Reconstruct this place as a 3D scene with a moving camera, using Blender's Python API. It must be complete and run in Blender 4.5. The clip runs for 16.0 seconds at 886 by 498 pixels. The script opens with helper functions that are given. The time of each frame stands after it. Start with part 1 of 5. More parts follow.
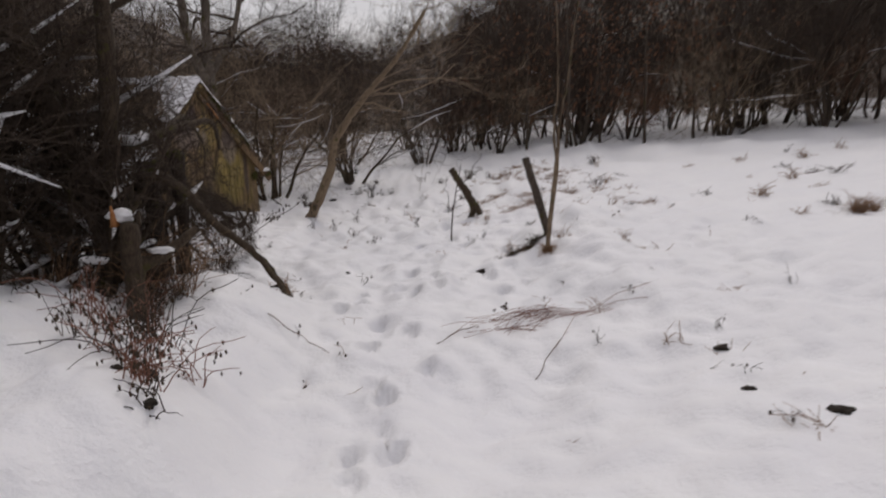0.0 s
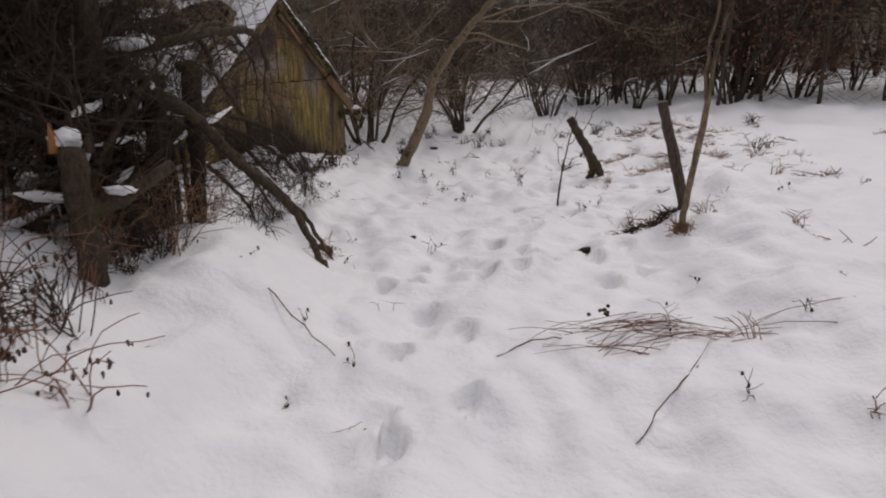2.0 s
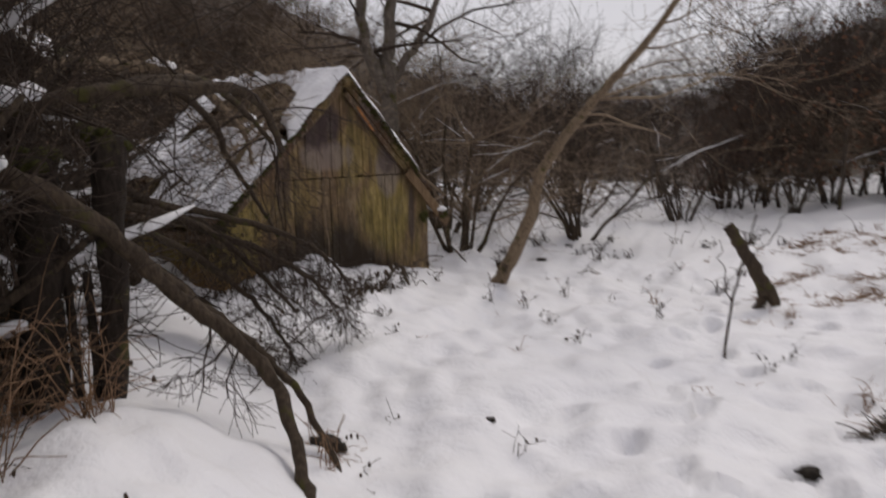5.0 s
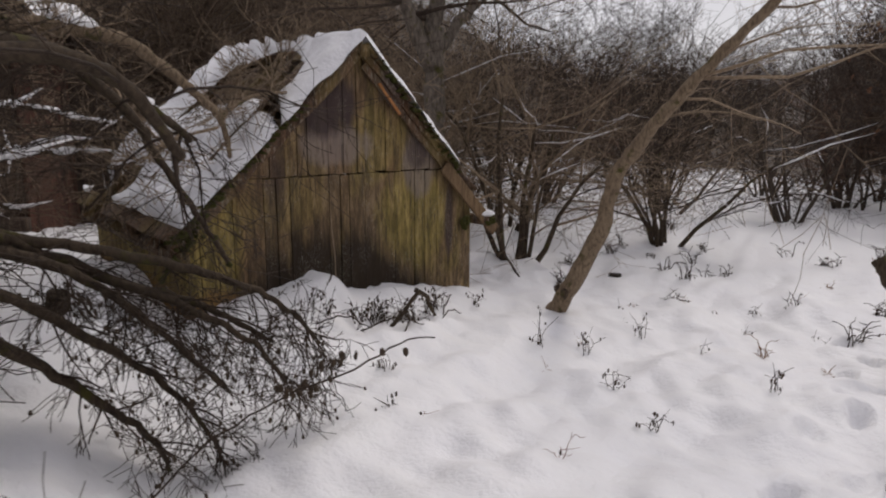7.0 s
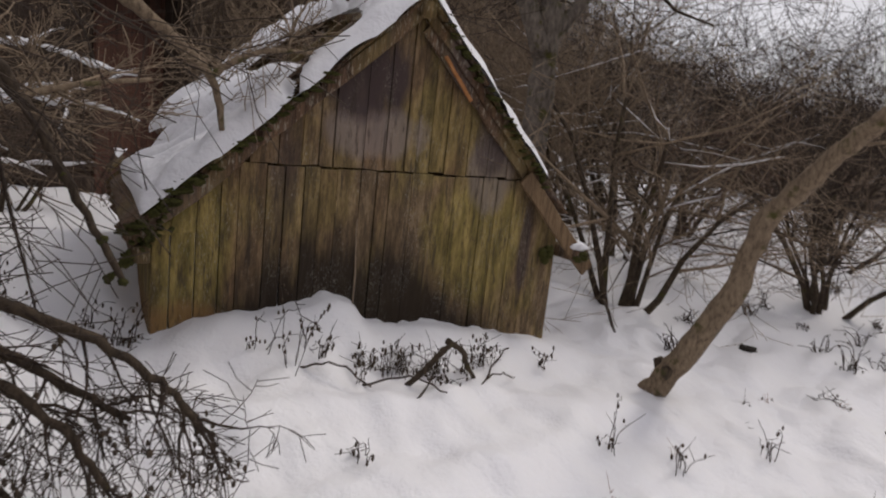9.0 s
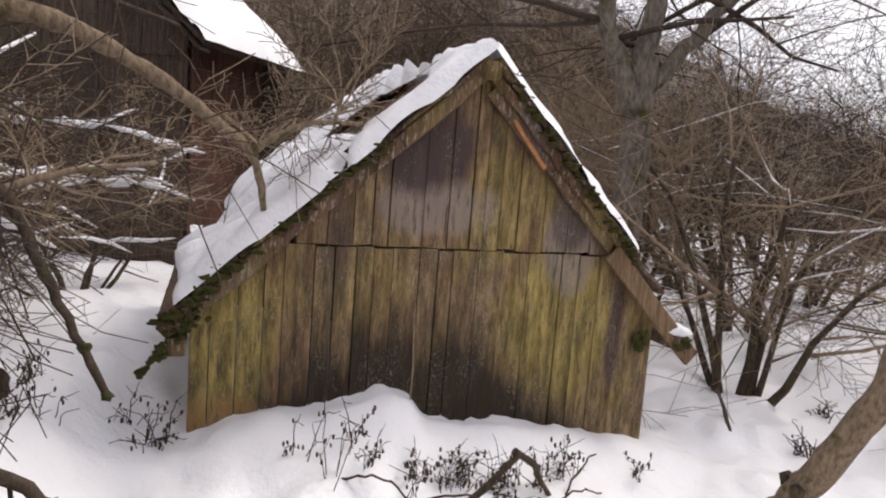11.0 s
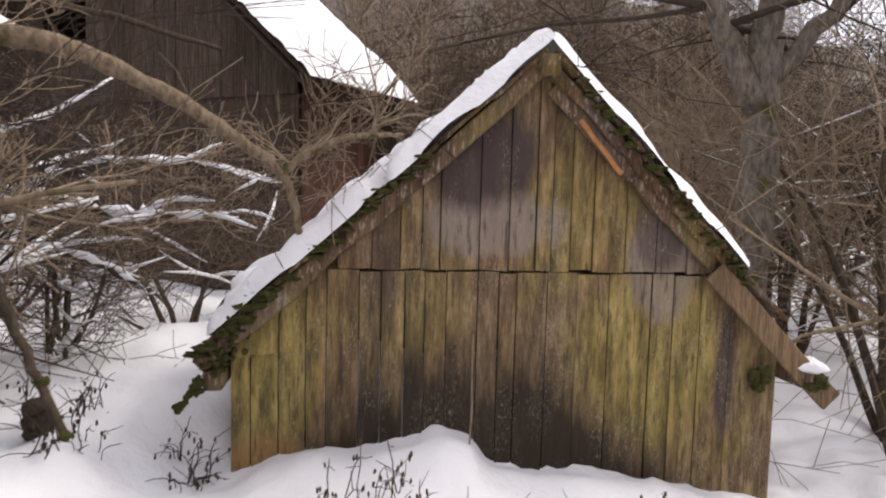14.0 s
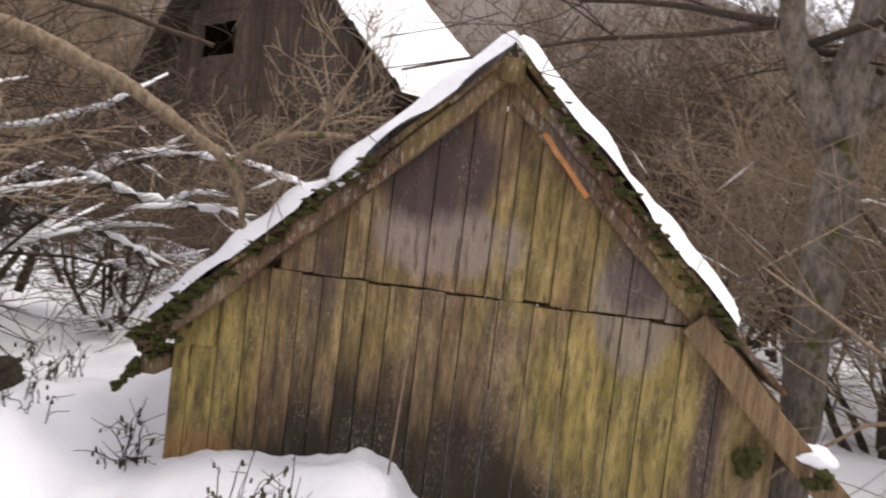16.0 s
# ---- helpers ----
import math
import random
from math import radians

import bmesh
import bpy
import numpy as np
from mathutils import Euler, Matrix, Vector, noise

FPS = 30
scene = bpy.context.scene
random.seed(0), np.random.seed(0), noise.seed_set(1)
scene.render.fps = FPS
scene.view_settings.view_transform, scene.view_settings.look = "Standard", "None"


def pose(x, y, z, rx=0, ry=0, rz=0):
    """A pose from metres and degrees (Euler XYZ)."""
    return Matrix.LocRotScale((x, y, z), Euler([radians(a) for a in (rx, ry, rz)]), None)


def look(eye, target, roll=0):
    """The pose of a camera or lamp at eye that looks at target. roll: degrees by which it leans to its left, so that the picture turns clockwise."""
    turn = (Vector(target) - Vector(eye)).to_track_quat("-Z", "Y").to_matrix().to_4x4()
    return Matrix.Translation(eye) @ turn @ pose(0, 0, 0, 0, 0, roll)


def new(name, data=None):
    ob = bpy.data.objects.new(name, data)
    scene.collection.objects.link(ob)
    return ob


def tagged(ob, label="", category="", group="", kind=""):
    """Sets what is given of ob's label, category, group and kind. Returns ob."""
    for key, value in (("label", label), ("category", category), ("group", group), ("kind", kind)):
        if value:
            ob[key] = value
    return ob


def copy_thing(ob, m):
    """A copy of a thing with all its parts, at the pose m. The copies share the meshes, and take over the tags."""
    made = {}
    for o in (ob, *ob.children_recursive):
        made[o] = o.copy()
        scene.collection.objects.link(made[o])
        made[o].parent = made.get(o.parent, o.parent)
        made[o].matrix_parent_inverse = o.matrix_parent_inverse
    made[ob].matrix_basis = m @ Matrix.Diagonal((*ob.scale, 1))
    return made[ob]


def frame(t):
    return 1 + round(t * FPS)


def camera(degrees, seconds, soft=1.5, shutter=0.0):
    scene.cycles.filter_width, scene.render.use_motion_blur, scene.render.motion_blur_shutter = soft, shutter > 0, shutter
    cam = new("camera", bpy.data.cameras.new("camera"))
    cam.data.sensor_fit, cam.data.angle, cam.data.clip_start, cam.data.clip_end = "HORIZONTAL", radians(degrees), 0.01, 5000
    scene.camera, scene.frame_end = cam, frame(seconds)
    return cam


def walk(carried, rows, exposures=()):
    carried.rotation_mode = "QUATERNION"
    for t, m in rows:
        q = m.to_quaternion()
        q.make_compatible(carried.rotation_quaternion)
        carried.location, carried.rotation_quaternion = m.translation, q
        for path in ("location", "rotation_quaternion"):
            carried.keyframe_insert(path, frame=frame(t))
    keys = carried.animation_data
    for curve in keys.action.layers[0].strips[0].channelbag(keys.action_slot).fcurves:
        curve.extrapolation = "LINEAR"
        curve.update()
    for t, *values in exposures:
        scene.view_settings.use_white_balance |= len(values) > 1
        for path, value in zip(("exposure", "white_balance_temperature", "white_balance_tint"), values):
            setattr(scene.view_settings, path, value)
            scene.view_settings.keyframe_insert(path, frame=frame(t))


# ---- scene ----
cam = camera(66.9, 16.0, soft=2.0, shutter=0.4)
PATH = [
    (0, (0.234, -0.401, 1.54), (0.165, 1.539, 1.056), -2.5),
    (0.5, (0.256, 0.074, 1.455), (0.07, 1.973, 0.855), -4.2),
    (1, (0.364, 0.523, 1.327), (0.114, 2.427, 0.767), 0.4),
    (1.5, (0.407, 0.993, 1.266), (0.123, 2.911, 0.773), 0.7),
    (2, (0.479, 1.428, 1.148), (0.04, 3.285, 0.551), -0.7),
    (2.5, (0.414, 1.799, 1.129), (0.021, 3.694, 0.627), 0.2),
    (3, (0.328, 2.199, 1.111), (-0.063, 4.081, 0.56), -2.3),
    (3.5, (0.31, 2.622, 1.06), (-0.147, 4.526, 0.655), 0.8),
    (4, (0.179, 3.061, 0.973), (-0.188, 5.002, 0.658), 2.9),
    (4.5, (0.073, 3.476, 0.913), (-0.486, 5.356, 0.525), -0.1),
    (5, (-0.004, 3.867, 0.897), (-0.781, 5.686, 0.598), -1.2),
    (5.2, (-0.084, 4.03, 0.921), (-0.927, 5.828, 0.68), -0.1),
    (7.5, (-0.447, 6.044, 1.039), (-1.485, 7.684, 0.556), 1.3),
    (8, (-0.559, 6.46, 0.982), (-1.676, 8.007, 0.384), 4.1),
    (8.5, (-0.708, 6.879, 0.963), (-1.922, 8.399, 0.497), 2.8),
    (9, (-0.79, 7.209, 0.979), (-2.087, 8.683, 0.595), 6.4),
    (9.2, (-0.813, 7.32, 0.967), (-2.163, 8.753, 0.611), 6.6),
    (11.3, (-1.006, 7.779, 1.074), (-2.587, 8.984, 0.859), 4.9),
    (11.5, (-0.988, 7.77, 1.078), (-2.594, 8.946, 0.888), 5.3),
    (12, (-0.93, 7.74, 1.067), (-2.586, 8.846, 0.883), 4.6),
    (12.5, (-0.884, 7.752, 1.045), (-2.578, 8.798, 0.854), 4.9),
    (13, (-0.902, 7.888, 0.973), (-2.608, 8.89, 0.686), 3.3),
    (13.5, (-1.034, 8.151, 0.95), (-2.787, 9.078, 0.69), 3.3),
    (14, (-1.077, 8.447, 0.989), (-2.879, 9.299, 0.82), 1.5),
    (14.5, (-1.032, 8.844, 0.959), (-2.885, 9.566, 0.744), -0.2),
    (15, (-0.981, 9.202, 0.962), (-2.853, 9.888, 0.813), 2.8),
    (15.5, (-0.975, 9.478, 0.948), (-2.887, 10.05, 0.805), 4.9),
    (16, (-0.97, 9.533, 0.966), (-2.931, 9.912, 0.855), 6.9),
]
walk(cam, [(t, look(eye, target, roll)) for t, eye, target, roll in PATH],
     [(0.0, -0.46), (3.0, -0.4), (5.2, -0.32), (7.5, -0.22), (9.2, -0.18), (10.4, 0.45), (11.3, 0.65), (13.0, 0.64), (14.5, 0.9), (16.0, 1.02)])

# ---- sky and sun ----
world = bpy.data.worlds.new("overcast_sky")
scene.world = world
world.use_nodes = True
wn, wl = world.node_tree.nodes, world.node_tree.links
sky = wn.new("ShaderNodeTexSky")
sky.sky_type, sky.sun_disc = "NISHITA", False
sky.sun_elevation, sky.sun_rotation = radians(38), radians(-12)
cloud = wn.new("ShaderNodeMixRGB")
cloud.inputs[0].default_value = 0.9
cloud.inputs[2].default_value = (6.5, 6.25, 6.6, 1)
wl.new(sky.outputs[0], cloud.inputs[1])
wl.new(cloud.outputs[0], wn["Background"].inputs[0])
wn["Background"].inputs[1].default_value = 0.12
sun = new("sun", bpy.data.lights.new("sun", "SUN"))
sun.data.energy, sun.data.angle, sun.data.color = 1.25, radians(14), (1, 0.92, 0.84)
sun.matrix_world = look((2, 18, 12), (0, 8, 0))


# ---- materials ----
def material(name, rough=0.8):
    m = bpy.data.materials.new(name)
    m.use_nodes = True
    n, l = m.node_tree.nodes, m.node_tree.links
    b = n["Principled BSDF"]
    b.inputs["Roughness"].default_value = rough
    b.inputs["Specular IOR Level"].default_value = 0.25
    return m, n, l, b


def coords(n, l, scale, kind="Object"):
    tc, mp = n.new("ShaderNodeTexCoord"), n.new("ShaderNodeMapping")
    mp.inputs["Scale"].default_value = scale
    l.new(tc.outputs[kind], mp.inputs[0])
    return mp.outputs[0]


def world_coords(n, l, scale):
    g, mp = n.new("ShaderNodeNewGeometry"), n.new("ShaderNodeMapping")
    mp.inputs["Scale"].default_value = scale
    l.new(g.outputs["Position"], mp.inputs[0])
    return mp.outputs[0]


def noise_tex(n, l, vec, scale, detail=6, rough=0.6):
    t = n.new("ShaderNodeTexNoise")
    t.inputs["Scale"].default_value, t.inputs["Detail"].default_value, t.inputs["Roughness"].default_value = scale, detail, rough
    l.new(vec, t.inputs["Vector"])
    return t.outputs[0]


def ramp(n, l, fac, stops):
    r = n.new("ShaderNodeValToRGB")
    e = r.color_ramp.elements
    while len(e) < len(stops):
        e.new(0.5)
    for el, (p, c) in zip(e, stops):
        el.position, el.color = p, (*c, 1) if len(c) == 3 else c
    l.new(fac, r.inputs[0])
    return r.outputs[0]


def mix(n, l, fac, a, b, mode="MIX"):
    x = n.new("ShaderNodeMixRGB")
    x.blend_type = mode
    for i, v in enumerate((fac, a, b)):
        if isinstance(v, (int, float)):
            x.inputs[i].default_value = v
        elif isinstance(v, tuple):
            x.inputs[i].default_value = (*v, 1)
        else:
            l.new(v, x.inputs[i])
    return x.outputs[0]


def calc(n, l, op, a, b):
    x = n.new("ShaderNodeMath")
    x.operation = op
    for i, v in enumerate((a, b)):
        if isinstance(v, (int, float)):
            x.inputs[i].default_value = v
        else:
            l.new(v, x.inputs[i])
    return x.outputs[0]


def bump(n, l, b, height, strength, dist):
    x = n.new("ShaderNodeBump")
    x.inputs["Strength"].default_value, x.inputs["Distance"].default_value = strength, dist
    l.new(height, x.inputs["Height"])
    l.new(x.outputs[0], b.inputs["Normal"])


def bark(name, dark, light, moss=0.0, scale=1.0):
    m, n, l, b = material(name, 0.9)
    v = world_coords(n, l, (1, 1, 0.35))
    a = noise_tex(n, l, v, 45 * scale, 8, 0.7)
    c = ramp(n, l, a, [(0.3, dark), (0.7, light)])
    g = noise_tex(n, l, world_coords(n, l, (1, 1, 1)), 7, 5)
    if moss:
        k = ramp(n, l, g, [(0.62 - moss * 0.3, (0, 0, 0)), (0.7 - moss * 0.2, (1, 1, 1))])
        c = mix(n, l, k, c, (0.07, 0.066, 0.02))
    info = n.new("ShaderNodeNewGeometry")
    tint = ramp(n, l, info.outputs["Random Per Island"], [(0, (0.65, 0.62, 0.6)), (1, (1.15, 1.1, 1.05))])
    c = mix(n, l, 1.0, c, tint, "MULTIPLY")
    l.new(c, b.inputs["Base Color"])
    bump(n, l, b, a, 0.7, 0.012)
    return m


def make_snow(name, woods):
    m, n, l, b = material(name, 0.55)
    w = world_coords(n, l, (1, 1, 1))
    a, f = noise_tex(n, l, w, 1.3, 4), noise_tex(n, l, w, 26, 8, 0.65)
    c = ramp(n, l, a, [(0.3, (0.83, 0.825, 0.85)), (0.7, (0.88, 0.875, 0.885))])
    grit = ramp(n, l, noise_tex(n, l, w, 60, 3, 0.8), [(0.71, (0, 0, 0)), (0.78, (1, 1, 1))])
    c = mix(n, l, calc(n, l, "MULTIPLY", grit, 0.22), c, (0.25, 0.2, 0.14))
    if woods:
        at = n.new("ShaderNodeAttribute")
        at.attribute_name = "litter"
        patch = mix(n, l, 0.5, noise_tex(n, l, w, 0.9, 6, 0.7), noise_tex(n, l, w, 6, 6, 0.7))
        k = calc(n, l, "ADD", at.outputs["Fac"], calc(n, l, "MULTIPLY", patch, 1.1))
        k = ramp(n, l, k, [(0.84, (0, 0, 0)), (0.97, (1, 1, 1))])
        leaf = ramp(n, l, noise_tex(n, l, w, 9, 8, 0.75), [(0.3, (0.03, 0.022, 0.016)), (0.7, (0.13, 0.088, 0.055))])
        c = mix(n, l, k, c, leaf)
    l.new(c, b.inputs["Base Color"])
    both = calc(n, l, "ADD", calc(n, l, "MULTIPLY", noise_tex(n, l, w, 7, 4), 1.0), calc(n, l, "MULTIPLY", f, 0.1))
    bump(n, l, b, both, 0.5, 0.06)
    return m


def make_boards(name, lo, hi, algae):
    m, n, l, b = material(name, 0.85)
    v = coords(n, l, (14, 14, 0.9))
    o = coords(n, l, (1, 1, 1))
    info = n.new("ShaderNodeObjectInfo")
    shift = n.new("ShaderNodeVectorMath")
    comb = n.new("ShaderNodeCombineXYZ")
    l.new(calc(n, l, "MULTIPLY", info.outputs["Random"], 37.0), comb.inputs[2])
    l.new(v, shift.inputs[0])
    l.new(comb.outputs[0], shift.inputs[1])
    sv = shift.outputs[0]
    streak, fine = noise_tex(n, l, sv, 2.6, 8, 0.7), noise_tex(n, l, sv, 13, 6, 0.75)
    grain = calc(n, l, "ADD", calc(n, l, "MULTIPLY", streak, 0.6), calc(n, l, "MULTIPLY", fine, 0.4))
    c = ramp(n, l, grain, [(0.40, lo), (0.5, tuple(p * 0.55 + q * 0.45 for p, q in zip(lo, hi))), (0.59, hi)])
    tint = ramp(n, l, info.outputs["Random"], [(0, (0.68, 0.6, 0.52)), (0.35, (1.1, 1.0, 0.84)), (0.7, (0.85, 0.68, 0.52)), (1, (1.2, 1.1, 0.98))])
    c = mix(n, l, 1.0, c, tint, "MULTIPLY")
    if algae:
        fleck = ramp(n, l, noise_tex(n, l, coords(n, l, (60, 60, 14)), 1.0, 4, 0.7), [(0.56, (0, 0, 0)), (0.63, (0.7,) * 3)])
        c = mix(n, l, fleck, c, (0.36, 0.32, 0.25))
        lilac = ramp(n, l, noise_tex(n, l, coords(n, l, (3.5, 3.5, 0.9), "Object"), 1.3, 5, 0.6), [(0.52, (0, 0, 0)), (0.68, (0.45,) * 3)])
        c = mix(n, l, lilac, c, (0.17, 0.14, 0.13))
        g = noise_tex(n, l, coords(n, l, (1.6, 1.6, 0.75)), 1.7, 5, 0.55)
        k = ramp(n, l, g, [(0.47, (0, 0, 0)), (0.64, (algae,) * 3)])
        k = calc(n, l, "MULTIPLY", k, ramp(n, l, fine, [(0.25, (0.35,) * 3), (0.6, (1, 1, 1))]))
        c = mix(n, l, k, c, (0.31, 0.255, 0.075))
    l.new(c, b.inputs["Base Color"])
    bump(n, l, b, grain, 0.55, 0.008)
    return m


def spot(n, l, x, z, cx, cz, rx, rz, ragged, amount):
    """A soft-edged stain round (cx, cz) in the wall's plane, its rim broken up by ragged."""
    u = calc(n, l, "DIVIDE", calc(n, l, "SUBTRACT", x, cx), rx)
    v = calc(n, l, "DIVIDE", calc(n, l, "SUBTRACT", z, cz), rz)
    d = calc(n, l, "ADD", calc(n, l, "ADD", calc(n, l, "MULTIPLY", u, u), calc(n, l, "MULTIPLY", v, v)), ragged)
    return ramp(n, l, d, [(0.45, (amount,) * 3), (1.0, (0, 0, 0))])


def make_wall_boards(name):
    """Old sawn boards: grey-brown wood, yellow-green algae, violet-grey bloom, dark rot rising from the ground, pale lichen."""
    m, n, l, b = material(name, 0.85)
    o = coords(n, l, (1, 1, 1))
    info = n.new("ShaderNodeObjectInfo")
    rand = info.outputs["Random"]
    comb, shift = n.new("ShaderNodeCombineXYZ"), n.new("ShaderNodeVectorMath")
    l.new(calc(n, l, "MULTIPLY", rand, 37.0), comb.inputs[2])
    l.new(coords(n, l, (7, 7, 1.3)), shift.inputs[0])
    l.new(comb.outputs[0], shift.inputs[1])
    sv = shift.outputs[0]
    streak, fine = noise_tex(n, l, sv, 2.0, 6, 0.6), noise_tex(n, l, sv, 14, 6, 0.75)
    sep = n.new("ShaderNodeSeparateXYZ")
    l.new(o, sep.inputs[0])
    x, z = sep.outputs[0], sep.outputs[2]
    grain = calc(n, l, "ADD", calc(n, l, "MULTIPLY", streak, 0.6), calc(n, l, "MULTIPLY", fine, 0.4))
    c = ramp(n, l, grain, [(0.36, (0.045, 0.031, 0.02)), (0.5, (0.145, 0.105, 0.064)), (0.64, (0.3, 0.225, 0.145))])
    tint = ramp(n, l, rand, [(0, (0.72, 0.66, 0.6)), (0.35, (1.08, 1.02, 0.9)), (0.7, (0.9, 0.76, 0.64)), (1, (1.15, 1.1, 1.0))])
    c = mix(n, l, 1.0, c, tint, "MULTIPLY")
    cloud_a = noise_tex(n, l, coords(n, l, (3, 3, 1.3)), 1.4, 5, 0.6)
    rag = calc(n, l, "MULTIPLY", calc(n, l, "SUBTRACT", noise_tex(n, l, coords(n, l, (8, 8, 1.0)), 1.5, 5, 0.65), 0.5), 1.3)
    rag = calc(n, l, "ADD", rag, calc(n, l, "MULTIPLY", calc(n, l, "SUBTRACT", rand, 0.5), 0.45))
    # algae in broad uneven clouds, thinned along the grain
    algae = ramp(n, l, cloud_a, [(0.47, (0, 0, 0)), (0.66, (0.6,) * 3)])
    for cx, cz, rx, rz, amount in ((0.2, 0.0, 0.28, 0.8, 0.95), (2.15, 0.15, 0.45, 0.55, 0.95), (1.7, 0.85, 0.32, 0.38, 0.6), (0.9, 0.35, 0.3, 0.25, 0.4)):
        algae = mix(n, l, 1.0, algae, spot(n, l, x, z, cx, cz, rx, rz, rag, amount), "LIGHTEN")
    algae = calc(n, l, "MULTIPLY", algae, ramp(n, l, fine, [(0.3, (0.25,) * 3), (0.55, (1, 1, 1))]))
    green = ramp(n, l, streak, [(0.35, (0.115, 0.095, 0.025)), (0.65, (0.4, 0.3, 0.095))])
    c = mix(n, l, algae, c, green)
    # violet-grey bloom below the peak and at the end of the cross joint
    for cx, cz, rx, rz, amount in ((1.3, 0.84, 0.38, 0.2, 0.7), (2.2, 0.62, 0.2, 0.3, 0.65), (2.3, 0.95, 0.18, 0.25, 0.4)):
        c = mix(n, l, spot(n, l, x, z, cx, cz, rx, rz, rag, amount), c, (0.25, 0.2, 0.175))
    for cx, cz, rx, rz, amount in ((1.22, 1.18, 0.34, 0.32, 0.92), (2.18, 0.82, 0.13, 0.25, 0.65), (2.58, 0.05, 0.07, 0.4, 0.8), (0.75, 0.55, 0.1, 0.5, 0.5)):
        c = mix(n, l, spot(n, l, x, z, cx, cz, rx, rz, rag, amount), c, (0.055, 0.038, 0.038))
    # rot rising from the ground, highest in the middle
    off = calc(n, l, "SUBTRACT", x, 1.15)
    rise = calc(n, l, "ADD", calc(n, l, "MULTIPLY", calc(n, l, "MULTIPLY", off, off), 0.55), calc(n, l, "ADD", z, 0.3))
    rot = ramp(n, l, calc(n, l, "ADD", rise, calc(n, l, "MULTIPLY", rag, 0.42)), [(0.28, (0.95,) * 3), (0.4, (0.5,) * 3), (0.62, (0, 0, 0))])
    c = mix(n, l, rot, c, (0.026, 0.018, 0.012))
    warm = spot(n, l, x, z, 0.15, -0.42, 0.35, 0.2, rag, 0.6)
    c = mix(n, l, warm, c, (0.27, 0.15, 0.06))
    # pale lichen flecks and dark nail stains
    lich = ramp(n, l, noise_tex(n, l, coords(n, l, (150, 150, 45)), 1.0, 4, 0.75), [(0.55, (0, 0, 0)), (0.65, (0.6,) * 3)])
    lich = calc(n, l, "MULTIPLY", lich, ramp(n, l, noise_tex(n, l, coords(n, l, (4, 4, 1.6)), 1.3, 4, 0.6), [(0.46, (0, 0, 0)), (0.6, (1, 1, 1))]))
    c = mix(n, l, lich, c, (0.4, 0.37, 0.31))
    drip = ramp(n, l, noise_tex(n, l, coords(n, l, (34, 34, 4.5)), 1.0, 5, 0.7), [(0.53, (0, 0, 0)), (0.64, (0.75,) * 3)])
    c = mix(n, l, drip, c, (0.05, 0.037, 0.026))
    l.new(c, b.inputs["Base Color"])
    bump(n, l, b, grain, 0.55, 0.008)
    return m


def plain(name, dark, light, scale, rough=0.9, depth=0.01):
    m, n, l, b = material(name, rough)
    w = world_coords(n, l, (1, 1, 1))
    a = noise_tex(n, l, w, scale, 8, 0.7)
    l.new(ramp(n, l, a, [(0.3, dark), (0.7, light)]), b.inputs["Base Color"])
    bump(n, l, b, a, 0.8, depth)
    return m


SNOW = make_snow("snow", False)
GROUND = make_snow("snow_ground", True)
BARK = bark("bark_grey_brown", (0.03, 0.024, 0.02), (0.135, 0.112, 0.092), 0.12)
BARK_MOSS = bark("bark_mossy", (0.02, 0.015, 0.011), (0.105, 0.08, 0.056), 0.16)
BARK_GREY = bark("bark_grey_lichen", (0.035, 0.03, 0.026), (0.23, 0.2, 0.17), 0.2, 0.6)
BARK_DARK = bark("bark_dark", (0.012, 0.009, 0.007), (0.055, 0.043, 0.034), 0.12)
BARK_PALE = bark("bark_pale", (0.075, 0.055, 0.038), (0.32, 0.25, 0.175), 0.12)
TWIG = bark("twig_brown", (0.024, 0.018, 0.014), (0.092, 0.068, 0.052))
TWIG_PALE = bark("twig_pale_brown", (0.12, 0.092, 0.066), (0.4, 0.315, 0.225))
TWIG_MID = bark("twig_mid_brown", (0.06, 0.045, 0.033), (0.2, 0.15, 0.112))
TWIG_RED = bark("twig_reddish", (0.08, 0.045, 0.032), (0.2, 0.12, 0.08))
WOOD = make_wall_boards("weathered_boards")
WOOD_ROOF = make_boards("roof_timber", (0.03, 0.02, 0.014), (0.17, 0.115, 0.08), 0.3)
WOOD_PLANK = make_boards("pale_plank", (0.09, 0.065, 0.045), (0.25, 0.19, 0.13), 0.0)
WOOD_BARN = make_boards("barn_boards", (0.018, 0.014, 0.012), (0.105, 0.083, 0.07), 0.0)
WOOD_RED = make_boards("barn_red_boards", (0.03, 0.016, 0.012), (0.11, 0.055, 0.042), 0.0)
RAW = plain("raw_split_wood", (0.3, 0.12, 0.04), (0.5, 0.24, 0.1), 30)
MOSS = plain("moss", (0.02, 0.022, 0.006), (0.1, 0.095, 0.025), 90, 1.0, 0.02)
STRAW = plain("dry_grass", (0.14, 0.08, 0.045), (0.34, 0.21, 0.125), 40)
RED_STRAW = plain("red_straw", (0.14, 0.06, 0.045), (0.3, 0.15, 0.1), 30)
LEAF = plain("dead_leaf", (0.03, 0.022, 0.016), (0.1, 0.07, 0.045), 50)
EARTH = plain("dark_earth", (0.012, 0.01, 0.008), (0.05, 0.04, 0.03), 30)
RUSTY_LEAF = plain("rusty_leaf", (0.08, 0.042, 0.026), (0.2, 0.1, 0.058), 20)


# ---- mesh helpers ----
rnd = random.Random(7)


